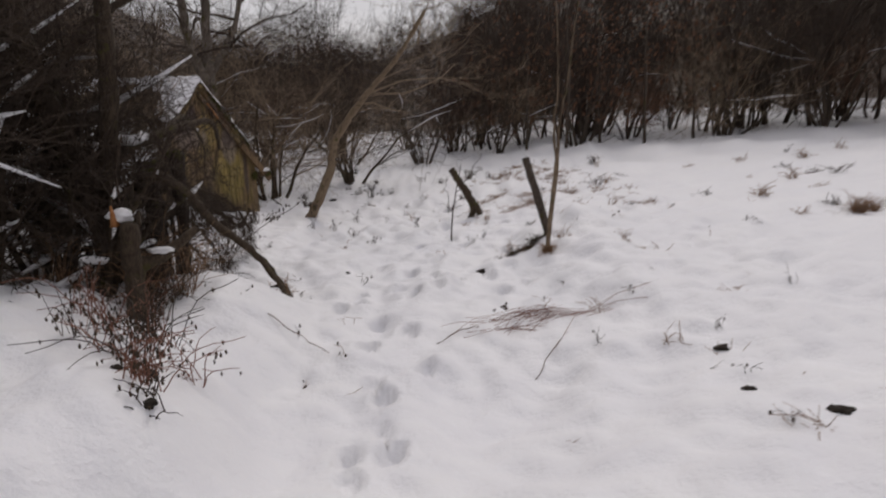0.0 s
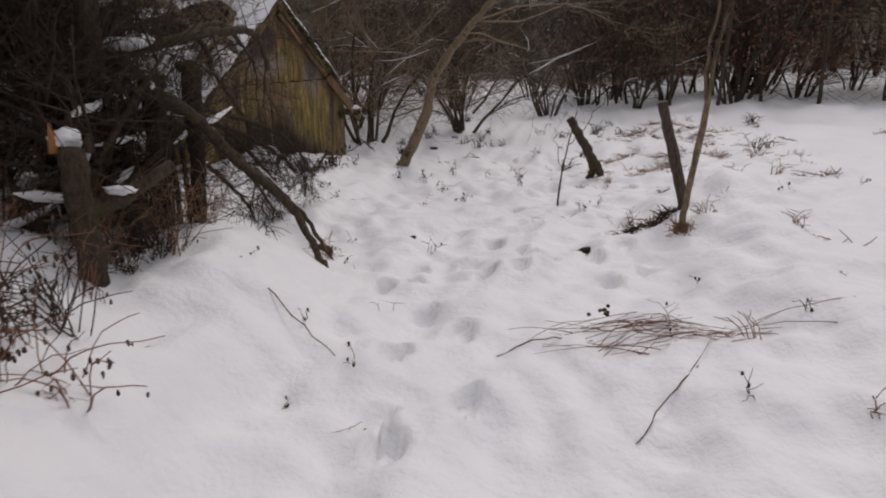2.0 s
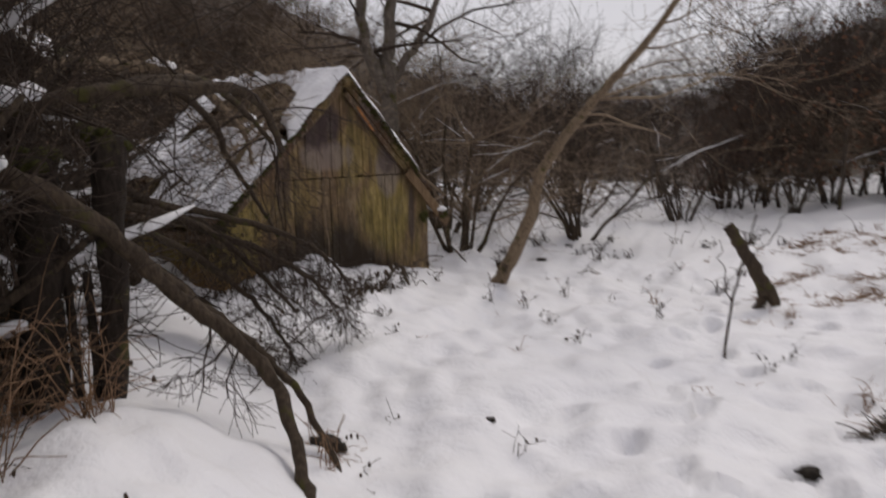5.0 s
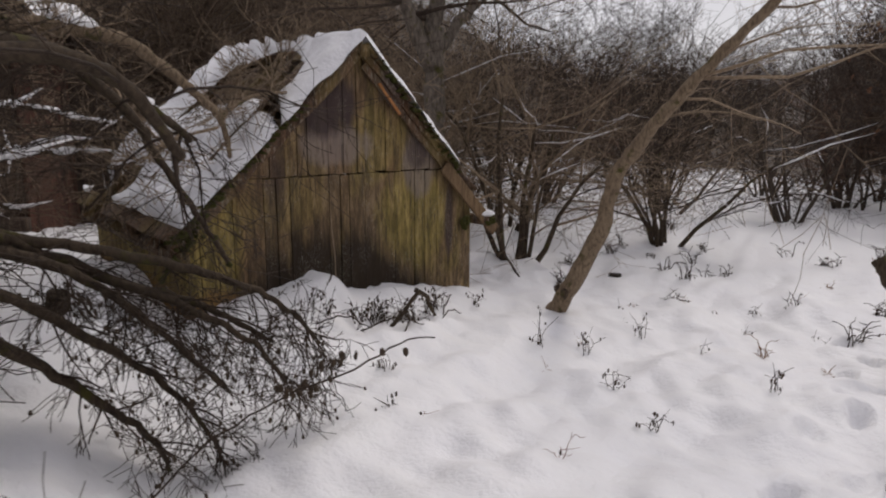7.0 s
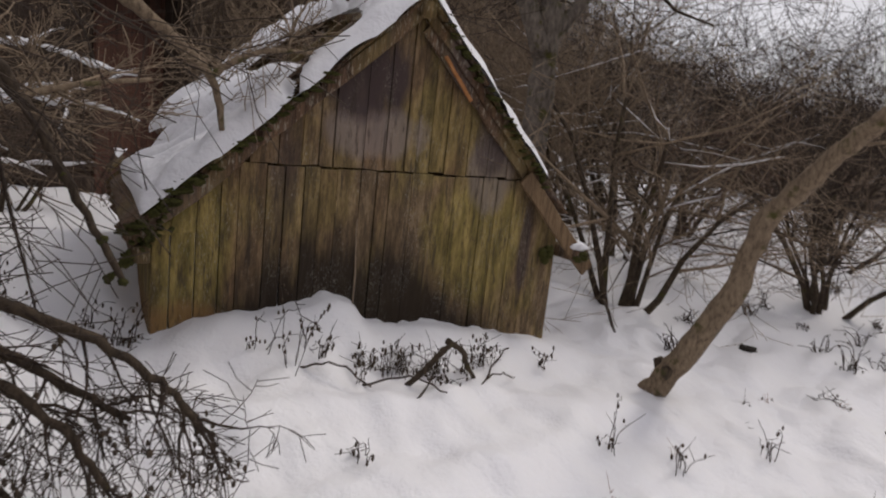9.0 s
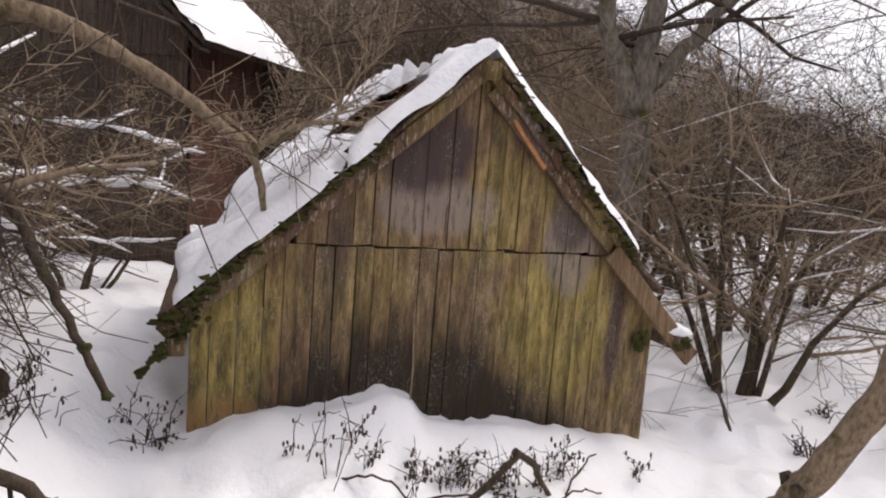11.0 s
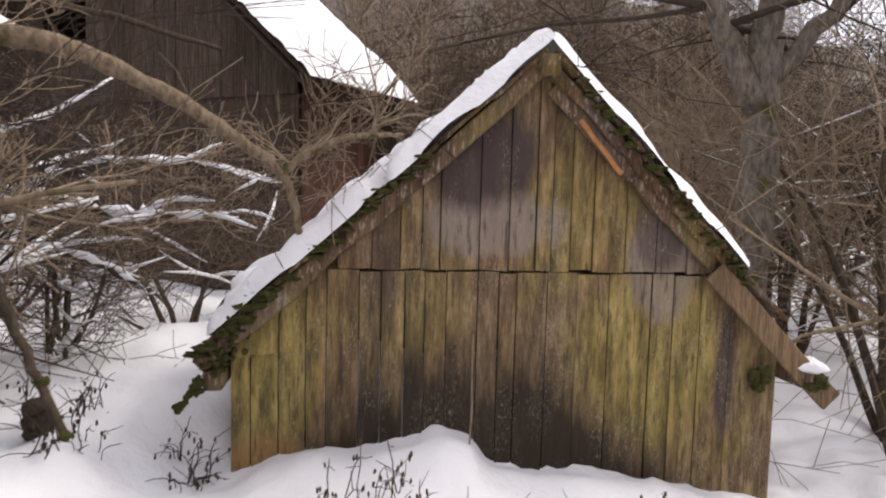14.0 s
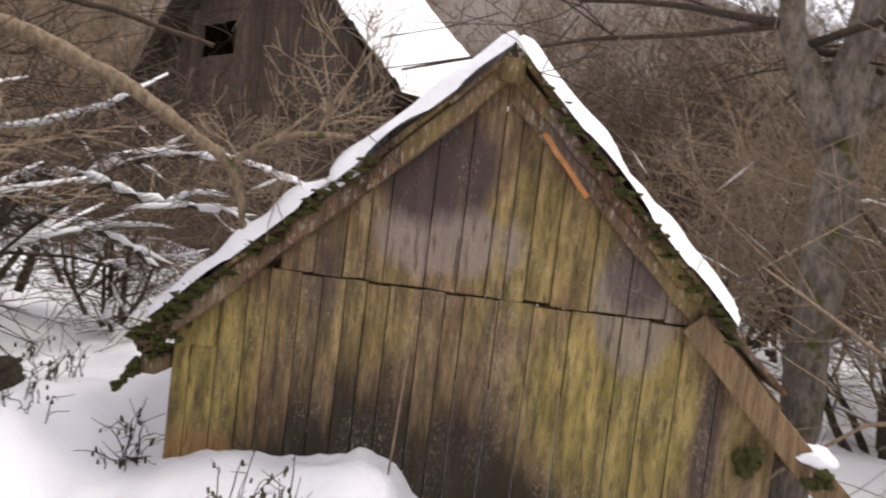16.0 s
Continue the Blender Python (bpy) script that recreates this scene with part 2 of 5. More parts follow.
def mesh_object(name, verts, faces, mat, smooth=True):
    me = bpy.data.meshes.new(name)
    me.from_pydata([tuple(v) for v in verts], [], faces)
    me.materials.append(mat)
    if smooth:
        me.polygons.foreach_set("use_smooth", [True] * len(me.polygons))
    me.update()
    return new(name, me)


def part(name, geo, mat, parent, label="", smooth=True):
    ob = mesh_object(name, geo[0], geo[1], mat, smooth)
    ob.parent = parent
    if name in ("twig", "stalk", "leaf_litter", "snow_cap", "moss"):
        ob["kind"] = "stuff"
    if label:
        ob["label"] = label
    return ob


def empty(name, m, label, category, group="", kind=""):
    e = new(name)
    e.empty_display_size = 0.1
    e.matrix_basis = m
    return tagged(e, label, category, group, kind)


def join(*geos):
    verts, faces = [], []
    for v, f in geos:
        k = len(verts)
        verts.extend(v)
        faces.extend([tuple(i + k for i in q) for q in f])
    return verts, faces


def tubes(lines, sides=5, rough=0.0, seed=1):
    """Tapered tubes along lines of (point, radius)."""
    rr = random.Random(seed)
    verts, faces = [], []
    ring = [(math.cos(2 * math.pi * i / sides), math.sin(2 * math.pi * i / sides)) for i in range(sides)]
    for line in lines:
        n0 = len(verts)
        last = len(line) - 1
        for k, (p, r) in enumerate(line):
            q0, q1 = line[max(0, k - 1)][0], line[min(last, k + 1)][0]
            tx, ty, tz = q1[0] - q0[0], q1[1] - q0[1], q1[2] - q0[2]
            d = math.sqrt(tx * tx + ty * ty + tz * tz) or 1
            tx, ty, tz = tx / d, ty / d, tz / d
            if k == 0:
                ax, ay, az = (ty, -tx, 0.0) if abs(tz) < 0.9 else (0.0, tz, -ty)
            else:
                g = ax * tx + ay * ty + az * tz
                ax, ay, az = ax - g * tx, ay - g * ty, az - g * tz
            d = math.sqrt(ax * ax + ay * ay + az * az) or 1
            ax, ay, az = ax / d, ay / d, az / d
            bx, by, bz = ty * az - tz * ay, tz * ax - tx * az, tx * ay - ty * ax
            for c, s in ring:
                w = r * (1 + rough * rr.uniform(-1, 1)) if rough else r
                verts.append((p[0] + w * (c * ax + s * bx), p[1] + w * (c * ay + s * by), p[2] + w * (c * az + s * bz)))
        for k in range(last):
            a = n0 + k * sides
            for i in range(sides):
                j = (i + 1) % sides
                faces.append((a + i, a + j, a + sides + j, a + sides + i))
        if sides > 3:
            faces.append(tuple(n0 + i for i in reversed(range(sides))))
            faces.append(tuple(n0 + last * sides + i for i in range(sides)))
    return verts, faces


def bent(points, r0, r1, steps=5, wob=0.03, seed=0):
    """A smooth wobbling line through points, with radii from r0 to r1."""
    rr = random.Random(seed)
    pts = [Vector(p) for p in points]
    pts = [pts[0] * 2 - pts[1]] + pts + [pts[-1] * 2 - pts[-2]]
    out = []
    total = (len(pts) - 3) * steps
    for i in range(1, len(pts) - 2):
        p0, p1, p2, p3 = pts[i - 1:i + 3]
        for k in range(steps + (i == len(pts) - 3)):
            t = k / steps
            q = 0.5 * (2 * p1 + (p2 - p0) * t + (2 * p0 - 5 * p1 + 4 * p2 - p3) * t * t + (3 * p1 - p0 - 3 * p2 + p3) * t ** 3)
            f = ((i - 1) * steps + k) / total
            if 0 < f < 1:
                q = q + Vector([rr.uniform(-wob, wob) for _ in range(3)])
            out.append((q, (r0 + (r1 - r0) * f) * rr.uniform(0.92, 1.1)))
    return out


def grow(rr, start, way, length, r, depth, out, kids=4, droop=0.0, spread=0.7, thin=0.35, seg=4, rmin=0.0025):
    """Branches that fork. Adds lines to out[depth]."""
    p, d = Vector(start), Vector(way).normalized()
    line = [(p.copy(), r)]
    for k in range(seg):
        d = (d + Vector((rr.uniform(-1, 1), rr.uniform(-1, 1), rr.uniform(-1, 1) - droop)) * 0.3).normalized()
        p = p + d * (length / seg)
        line.append((p.copy(), max(rmin, r * (1 - (1 - thin) * (k + 1) / seg))))
    out[depth].append(line)
    if depth == 0:
        return
    for k in range(kids):
        f = rr.uniform(0.25, 1.0)
        i = min(seg - 1, int(f * seg))
        q, rad = line[i][0].lerp(line[i + 1][0], f * seg - i), line[i][1]
        side = Vector((rr.uniform(-1, 1), rr.uniform(-1, 1), rr.uniform(-0.5, 0.9) - droop * 0.6)).normalized()
        grow(rr, q, d * (1 - spread) + side * spread, length * rr.uniform(0.45, 0.75), max(rmin, rad * rr.uniform(0.35, 0.6)), depth - 1, out, kids, droop, spread, thin, max(2, seg - 1), rmin)


def caps(lines, rr, chance, rmin=0.006, pad=0.004):
    """Snow lying along the upper side of flat-lying branches."""
    got = []
    for line in lines:
        k = 0
        while k < len(line) - 1:
            n = k
            while n < len(line) - 1 and n - k < 4 and abs((line[n + 1][0] - line[n][0]).z) < 0.6 * (line[n + 1][0] - line[n][0]).length:
                n += 1
            if n > k and line[k][1] > rmin and rr.random() < chance:
                run = line[k:n + 1]
                cap = []
                for i, (p, r) in enumerate(run):
                    w = (r * rr.uniform(0.8, 1.15) + pad * rr.uniform(0.6, 1.4)) * (0.3 if i in (0, len(run) - 1) else 1)
                    cap.append((p + Vector((0, 0, r * 0.75)), w))
                if len(cap) == 2:
                    mid = cap[0][0].lerp(cap[1][0], 0.5)
                    cap.insert(1, (mid, run[0][1] + pad))
                got.append(cap)
            k = max(n, k + 1)
    return got


def box(x0, x1, y0, y1, z0, z1, tilt=0.0):
    v = [(x0, y0, z0), (x1, y0, z0), (x1, y1, z0), (x0, y1, z0), (x0, y0 + tilt, z1), (x1, y0 + tilt, z1), (x1, y1 + tilt, z1), (x0, y1 + tilt, z1)]
    return v, [(0, 3, 2, 1), (4, 5, 6, 7), (0, 1, 5, 4), (1, 2, 6, 5), (2, 3, 7, 6), (3, 0, 4, 7)]


def beam(p, q, w, h, up=(0, 0, 1), wob=0.006, seed=0, steps=6):
    """A hewn timber from p to q, with uneven, chamfered edges."""
    rr = random.Random(seed)
    p, q = Vector(p), Vector(q)
    d = (q - p).normalized()
    side = d.cross(Vector(up)).normalized()
    top = side.cross(d)
    ch = 0.18
    prof = [(-1, -1 + ch), (-1 + ch, -1), (1 - ch, -1), (1, -1 + ch), (1, 1 - ch), (1 - ch, 1), (-1 + ch, 1), (-1, 1 - ch)]
    verts, faces = [], []
    for k in range(steps + 1):
        c = p.lerp(q, k / steps) + side * rr.uniform(-wob, wob) + top * rr.uniform(-wob, wob)
        for a, b in prof:
            verts.append(tuple(c + side * (a * w / 2 + rr.uniform(-wob, wob) * 0.4) + top * (b * h / 2 + rr.uniform(-wob, wob) * 0.4)))
    for k in range(steps):
        for i in range(8):
            j = (i + 1) % 8
            faces.append((k * 8 + i, k * 8 + j, k * 8 + 8 + j, k * 8 + 8 + i))
    faces.append(tuple(reversed(range(8))))
    faces.append(tuple(steps * 8 + i for i in range(8)))
    return verts, faces


def clump(center, size, seed, sub=2, rough=0.35):
    """A lumpy ball of moss, earth or snow."""
    bm = bmesh.new()
    bmesh.ops.create_icosphere(bm, subdivisions=sub, radius=1)
    off = Vector((seed * 3.1, seed * 1.7, seed * 0.9))
    verts = []
    for v in bm.verts:
        k = 1 + rough * noise.noise(v.co * 1.6 + off) + rough * 0.5 * noise.noise(v.co * 4 + off)
        verts.append((center[0] + v.co.x * size[0] * k, center[1] + v.co.y * size[1] * k, center[2] + v.co.z * size[2] * k))
    faces = [tuple(v.index for v in f.verts) for f in bm.faces]
    bm.free()
    return verts, faces


# ---- ground ----
def sm(a, b, t):
    t = np.clip((t - a) / (b - a), 0, 1)
    return t * t * (3 - 2 * t)


FEET = [(-0.5, 4.15), (-0.38, 3.92), (-0.12, 4.38), (-0.35, 3.44), (-0.52, 3.13), (-0.25, 3.19), (-0.45, 2.82), (-0.92, 6.42), (-0.32, 6.29), (-0.08, 6.37), (0.13, 6.49),
        (-0.87, 6.1), (-1.04, 5.93), (-0.83, 7.77), (-0.06, 6.8), (0.09, 6.81), (-0.6, 4.75), (-0.3, 5.2), (-0.62, 5.5), (-0.28, 2.35), (-0.5, 2.0)]
frr = random.Random(3)
for k in range(16):
    FEET.append((-0.45 + 0.25 * (k % 2) + frr.uniform(-0.12, 0.12) + 0.02 * k, 6.6 + 0.42 * k))
for k in range(14):
    FEET.append((0.35 + frr.uniform(-0.5, 0.7), 6.3 + 0.35 * k))


def swirl(x, y, s, seed):
    """Smooth wandering relief from a few crossed waves."""
    r = random.Random(seed)
    z = 0 * x
    for k in range(9):
        a, f = r.uniform(0, 6.3), s * r.uniform(0.6, 1.7)
        z = z + np.sin(f * (x * math.cos(a) + y * math.sin(a)) + r.uniform(0, 6.3) + 1.3 * np.sin(0.37 * f * (y * math.cos(a) - x * math.sin(a))))
    return z / 9


def bulge(x, y, cx, cy, rx, ry, turn=0.0):
    c, s = math.cos(turn), math.sin(turn)
    u, v = (x - cx) * c + (y - cy) * s, (y - cy) * c - (x - cx) * s
    return np.exp(-(u / rx) ** 2 - (v / ry) ** 2)


def height(x, y, prints=True):
    x, y = np.asarray(x, float), np.asarray(y, float)
    z = 0.02 - 0.64 * sm(-1.4, 3.9, y) - 0.27 * sm(6, 12, y)
    z = z + 0.3 * sm(0.5, 2.3, x) * sm(-1, 3, y) + 0.3 * bulge(x, y, 1.7, 8.6, 0.75, 0.8) + 0.05 * np.clip(x - 2, 0, 30) * sm(0, 6, y)
    q = y + 0.9 * (x + 1.7)
    z = z + 0.43 * sm(-1.0, -1.95, x) * (1 - sm(5.3, 6.6, q)) + 0.5 * sm(-1.6, -8, x) * sm(4.8, 6.6, q)
    r = np.hypot(x, y - 8)
    near = 1 - sm(16, 40, r)
    z = z + (0.15 * swirl(x, y, 2.4, 1) + 0.1 * swirl(x, y, 6.0, 2) + 0.055 * swirl(x, y, 14, 3)) * (0.4 + 0.6 * near)
    z = z + (0.1 * swirl(x, y, 1.2, 9) + 0.09 * swirl(x * 0.6, y, 4, 10)) * sm(8.5, 13, y)
    az = np.degrees(np.arctan2(-x, y - 8))
    rise = 0.05 + 0.13 * sm(8, -12, az) + 0.1 * sm(-14, -40, az) + 0.26 * sm(14, 48, az) + 0.12 * sm(46, 66, az)
    z = z + np.clip(r - 30, 0, 190) * rise * sm(30, 60, r) + 3.0 * swirl(x, y, 0.05, 5) * sm(60, 120, r)
    z = z + 0.25 * bulge(x, y, -3.3, 10.15, 1.1, 0.7, 1.23)
    # snow drifted against the shed's front wall
    ca, sa = math.cos(radians(70.4)), math.sin(radians(70.4))
    along, out = (x + 4.47) * ca + (y - 8.9) * sa, (x + 4.47) * sa - (y - 8.9) * ca
    line = np.interp(along, (-0.6, 0, 0.22, 0.4, 0.62, 0.86, 1.06, 1.2, 1.31, 1.5, 1.9, 2.35, 2.85, 3.4), (-0.5, -0.46, -0.36, -0.32, -0.32, -0.28, -0.2, -0.26, -0.4, -0.43, -0.45, -0.54, -0.64, -0.68))
    line = line + 0.03 * swirl(x, y, 21, 8) + 0.02 * swirl(x, y, 45, 18)
    hold = np.exp(-(np.clip(out - 0.12, 0, 9) / 0.24) ** 2) * sm(-0.7, -0.1, along) * sm(3.5, 2.9, along) * sm(-0.6, -0.2, out)
    z = z * (1 - hold) + line * hold
    # the bank under the thicket
    z = z + 0.2 * sm(-0.8, -1.5, x) * sm(0.9, 2.2, y) * sm(4.6, 3.2, y) + 0.16 * sm(-1.8, -3.0, x) * sm(1.6, 3.0, y) * sm(5.4, 4.4, y)
    z = z + 0.24 * bulge(x, y, -1.35, 2.5, 0.5, 0.6) + 0.2 * sm(-2.4, -3.2, x) * sm(2.8, 3.8, y) * sm(5.4, 4.4, y)
    if prints:
        for i, (fx, fy) in enumerate(FEET):
            a = bulge(x, y, fx, fy, 0.075, 0.13, 0.25 * math.sin(i * 2.3))
            z = z - (0.085 + 0.03 * math.sin(i * 1.7)) * 1.25 * np.clip(a * 4.5 - 1.2, 0, 1) + 0.025 * bulge(x, y, fx, fy - 0.02, 0.17, 0.23)
        z = z - 0.12 * bulge(x, y, 0.344, 7.25, 0.09, 0.11)
    return z


def ground_z(x, y):
    return float(height(x, y))


def stretched(lo, hi, step, far):
    mid = list(np.arange(lo, hi, step))
    a, b, d = [], [], step
    x = lo
    while x > -far:
        d *= 1.13
        x -= d
        a.append(x)
    x, d = mid[-1], step
    while x < far:
        d *= 1.13
        x += d
        b.append(x)
    return np.array(a[::-1] + mid + b)


gx, gy = stretched(-4.6, 3.0, 0.04, 420), stretched(0.4, 12.6, 0.045, 420)
X, Y = np.meshgrid(gx, gy)
Z = height(X, Y)
nx, ny = len(gx), len(gy)
idx = np.arange(nx * ny).reshape(ny, nx)
quads = np.stack([idx[:-1, :-1], idx[:-1, 1:], idx[1:, 1:], idx[1:, :-1]], -1).reshape(-1, 4)
gme = bpy.data.meshes.new("ground")
gme.vertices.add(nx * ny)
gme.vertices.foreach_set("co", np.stack([X, Y, Z], -1).ravel())
gme.loops.add(quads.size)
gme.loops.foreach_set("vertex_index", quads.ravel())
gme.polygons.add(len(quads))
gme.polygons.foreach_set("loop_start", np.arange(0, quads.size, 4))
gme.polygons.foreach_set("use_smooth", np.ones(len(quads), bool))
gme.update(calc_edges=True)
litter = gme.attributes.new("litter", "FLOAT", "POINT")
RR = np.hypot(X, Y - 8)
bank = 0.28 * bulge(X, Y, 1.3, 14.0, 1.6, 2.6) + 0.42 * bulge(X, Y, 5.2, 8.0, 0.6, 0.4) + 0.1 * sm(11, 16, RR) + 0.16 * sm(17, 22, RR) + 0.36 * sm(23, 30, RR)
litter.data.foreach_set("value", bank.ravel())
gme.materials.append(GROUND)
tagged(new("ground", gme), "snow-covered meadow ground with old footprints and dry grass", "ground", kind="structure")

# ---- old plank shed ----
SHED = pose(-4.47, 8.9, 0, 0, 0, 70.4)
shed = empty("shed", SHED, "small derelict plank shed, mossy grey boards, sagging snowy roof", "shed")
WIDE, DEEP = 2.87, 2.5


def roof_z(s):
    """Underside of the roof over the front wall."""
    if s < 1.53:
        return 1.655 + (s - 1.53) * 0.905
    return 1.655 - (s - 1.53) * 1.0


def gable_board(s0, s1, bottom, top, y, thick, seed):
    rr = random.Random(seed)
    g = rr.uniform(0.0015, 0.004)
    a, b = s0 + g, s1 - g
    tops = [(a, min(top, roof_z(a) - 0.02))]
    if a < 1.53 < b:
        tops.append((1.53, min(top, roof_z(1.53) - 0.02)))
    tops.append((b, min(top, roof_z(b) - 0.02)))
    out = [(a, bottom + rr.uniform(-0.006, 0.006)), (b, bottom + rr.uniform(-0.006, 0.006))] + tops[::-1]
    dy = [rr.uniform(-0.004, 0.004) for _ in out]
    verts = [(s, y + d, z) for (s, z), d in zip(out, dy)]
    inner = [(s + (0.002 if s < (a + b) / 2 else -0.002), y + d - 0.002, z) for (s, z), d in zip(out, dy)]
    back = [(s, y + thick, z) for s, z in out]
    n = len(out)
    verts = inner + verts + back
    faces = [tuple(range(n))]
    for k in (0, n):
        for i in range(n):
            j = (i + 1) % n
            faces.append((k + j, k + i, k + n + i, k + n + j))
    faces.append(tuple(reversed(range(2 * n, 3 * n))))
    return verts, faces


LOWER = (0.0, 0.10, 0.235, 0.37, 0.47, 0.63, 0.74, 0.86, 0.96, 1.07, 1.23, 1.34, 1.43, 1.59, 1.75, 1.92, 2.15, 2.27, 2.42, 2.59, 2.87)
UPPER = (0.52, 0.69, 0.83, 0.94, 1.03, 1.23, 1.38, 1.52, 1.60, 1.70, 1.82, 1.99, 2.16, 2.33, 2.5)
for k, (a, b) in enumerate(zip(LOWER, LOWER[1:])):
    part("board", gable_board(a, b, -1.0, 0.588 + 0.006 * math.sin(k * 2.1), 0.004 + 0.005 * math.sin(k * 5.1), 0.028, k), WOOD, shed, smooth=False)
for k, (a, b) in enumerate(zip(UPPER, UPPER[1:])):
    part("board", gable_board(a, b, 0.6 + 0.004 * math.sin(k * 3.7), 1.7, 0.0 + 0.005 * math.sin(k * 4.3), 0.028, k + 50), WOOD, shed, smooth=False)
part("board", gable_board(0.1, 0.236, 0.17, 0.5, -0.02, 0.025, 91), WOOD, shed, smooth=False)
part("board", gable_board(0.02, 0.105, 0.15, 0.4, -0.014, 0.025, 92), WOOD, shed, smooth=False)
for k in range(15):
    y0 = 0.05 + k * (DEEP - 0.05) / 15
    for s in (0.0, WIDE - 0.03):
        part("side_board", box(s, s + 0.028, y0 + 0.003, y0 + 0.212, -0.9, 0.12 + 0.015 * math.sin(k * 1.9 + s)), WOOD, shed, smooth=False)
for k in range(13):
    s0 = 0.03 + k * (WIDE - 0.06) / 13
    part("back_board", gable_board(s0, s0 + (WIDE - 0.06) / 13, -0.9, 1.5, DEEP - 0.03, 0.028, k + 70), WOOD, shed, smooth=False)
# front rafters, barge pieces and roof timbers
part("rafter", beam((-0.13, -0.065, 0.12), (1.5, -0.075, 1.61), 0.06, 0.085, seed=3, wob=0.015, steps=10), WOOD_ROOF, shed, "weathered rafter with peeling grain")
part("rafter", beam((1.57, -0.07, 1.6), (2.55, -0.075, 0.62), 0.045, 0.065, seed=4, wob=0.014, steps=10), WOOD_ROOF, shed, "weathered rafter with peeling grain")
part("rafter", beam((1.56, -0.05, 1.51), (2.48, -0.055, 0.62), 0.03, 0.08, seed=5, wob=0.01, steps=8), WOOD_ROOF, shed)
part("loose_plank", beam((2.43, -0.1, 0.62), (3.1, -0.12, -0.05), 0.03, 0.12, up=(0.7, 0, 0.7), seed=8, wob=0.005), WOOD_PLANK, shed, "slipped pale barge plank, splintered end")
part("split_strip", beam((1.7, -0.085, 1.36), (1.92, -0.088, 1.1), 0.014, 0.024, seed=9, wob=0.002), RAW, shed, "freshly split orange strip of wood")
part("ridge_beam", beam((1.53, -0.13, 1.62), (1.58, DEEP + 0.1, 1.69), 0.1, 0.1, seed=10, wob=0.01), WOOD_ROOF, shed)
part("purlin", beam((2.98, -0.17, 0.06), (2.98, DEEP, 0.02), 0.1, 0.09, seed=11), WOOD_ROOF, shed, "mossy purlin end")
part("purlin", beam((-0.06, -0.1, 0.05), (-0.06, DEEP, 0.1), 0.09, 0.09, seed=12), WOOD_ROOF, shed)
for k in range(1, 8):
    y = k * DEEP / 7.5
    if k not in (2,):
        part("rafter", beam((-0.15, y, 0.1), (1.52, y, 1.62), 0.06, 0.08, seed=20 + k), WOOD_ROOF, shed)
    part("rafter", beam((1.58, y, 1.62), (2.95, y, 0.2), 0.06, 0.08, seed=40 + k), WOOD_ROOF, shed)


def hole(a, y):
    """Where the roof cover has fallen in: 1 in the middle of the gap."""
    h1 = bulge(a, y, 0.42, 1.2, 0.45, 0.8, 0.0) + 0.9 * bulge(a, y, 0.93, 0.1, 0.07, 0.3, 0.5)
    slots = ((1.15, 0.5, 0.42, 0.1), (1.45, 0.95, 0.4, 0.07), (1.25, 1.75, 0.55, 0.1), (1.75, 1.35, 0.3, 0.08), (0.95, 2.2, 0.5, 0.1), (1.95, 2.3, 0.3, 0.4), (1.9, 0.7, 0.22, 0.05), (1.95, 1.9, 0.25, 0.07), (1.6, 0.3, 0.2, 0.05))
    return h1 + sum(0.95 * bulge(a, y, p, q * 0.92, u, v * 1.5, 0.08) for p, q, u, v in slots)


def slope_point(a, y, up, right=False):
    c = 0.7071
    if right:
        return (1.55 + a * 0.694 + up * c, y, 1.70 - a * 0.72 + up * c + 0.02 * y)
    return (1.53 - a * 0.742 - up * 0.67, y, 1.70 - a * 0.67 + up * 0.742 + 0.02 * y)


LEN = 2.26
for k in range(13):
    a0 = 0.02 + k * LEN / 13
    start, runs = None, []
    for j in range(37):
        y = -0.12 + j * (DEEP + 0.25) / 36
        ok = float(hole(np.array(a0 + 0.08), np.array(y))) < 0.5 and j < 36
        if ok and start is None:
            start = y
        if not ok and start is not None:
            runs.append((start, y))
            start = None
    for y0, y1 in runs:
        if y1 - y0 > 0.15:
            part("roof_board", beam(slope_point(a0 + 0.08, y0, 0.0), slope_point(a0 + 0.08, y1, 0.0), 0.17, 0.022, up=(-0.69, 0, 0.73), seed=k + 3), WOOD_ROOF, shed)
for k in range(11):
    a0 = 0.02 + k * 1.5 / 9
    part("roof_board", beam(slope_point(a0 + 0.08, -0.12, 0.0, True), slope_point(a0 + 0.08, DEEP + 0.1, 0.0, True), 0.16, 0.022, up=(0.7, 0, 0.72), seed=k + 33), WOOD_ROOF, shed)
# moss along the verges
mrr = random.Random(5)
moss = []
for k in range(60):
    a = LEN * (0.35 + 0.65 * mrr.random() ** 0.7)
    p = slope_point(a, -0.13 + mrr.uniform(-0.015, 0.03), mrr.uniform(-0.03, 0.015))
    moss.append(clump(p, (mrr.uniform(0.02, 0.06), 0.022, mrr.uniform(0.01, 0.02)), k, 2, 0.9))
part("moss", join(*moss), MOSS, shed, "green moss along the roof verge")
moss = []
for k in range(45):
    a = 0.2 + 1.35 * mrr.random()
    p = slope_point(a, -0.13 + mrr.uniform(-0.015, 0.03), mrr.uniform(-0.03, 0.012), True)
    moss.append(clump(p, (mrr.uniform(0.02, 0.05), 0.022, mrr.uniform(0.008, 0.018)), k + 90, 2, 0.9))
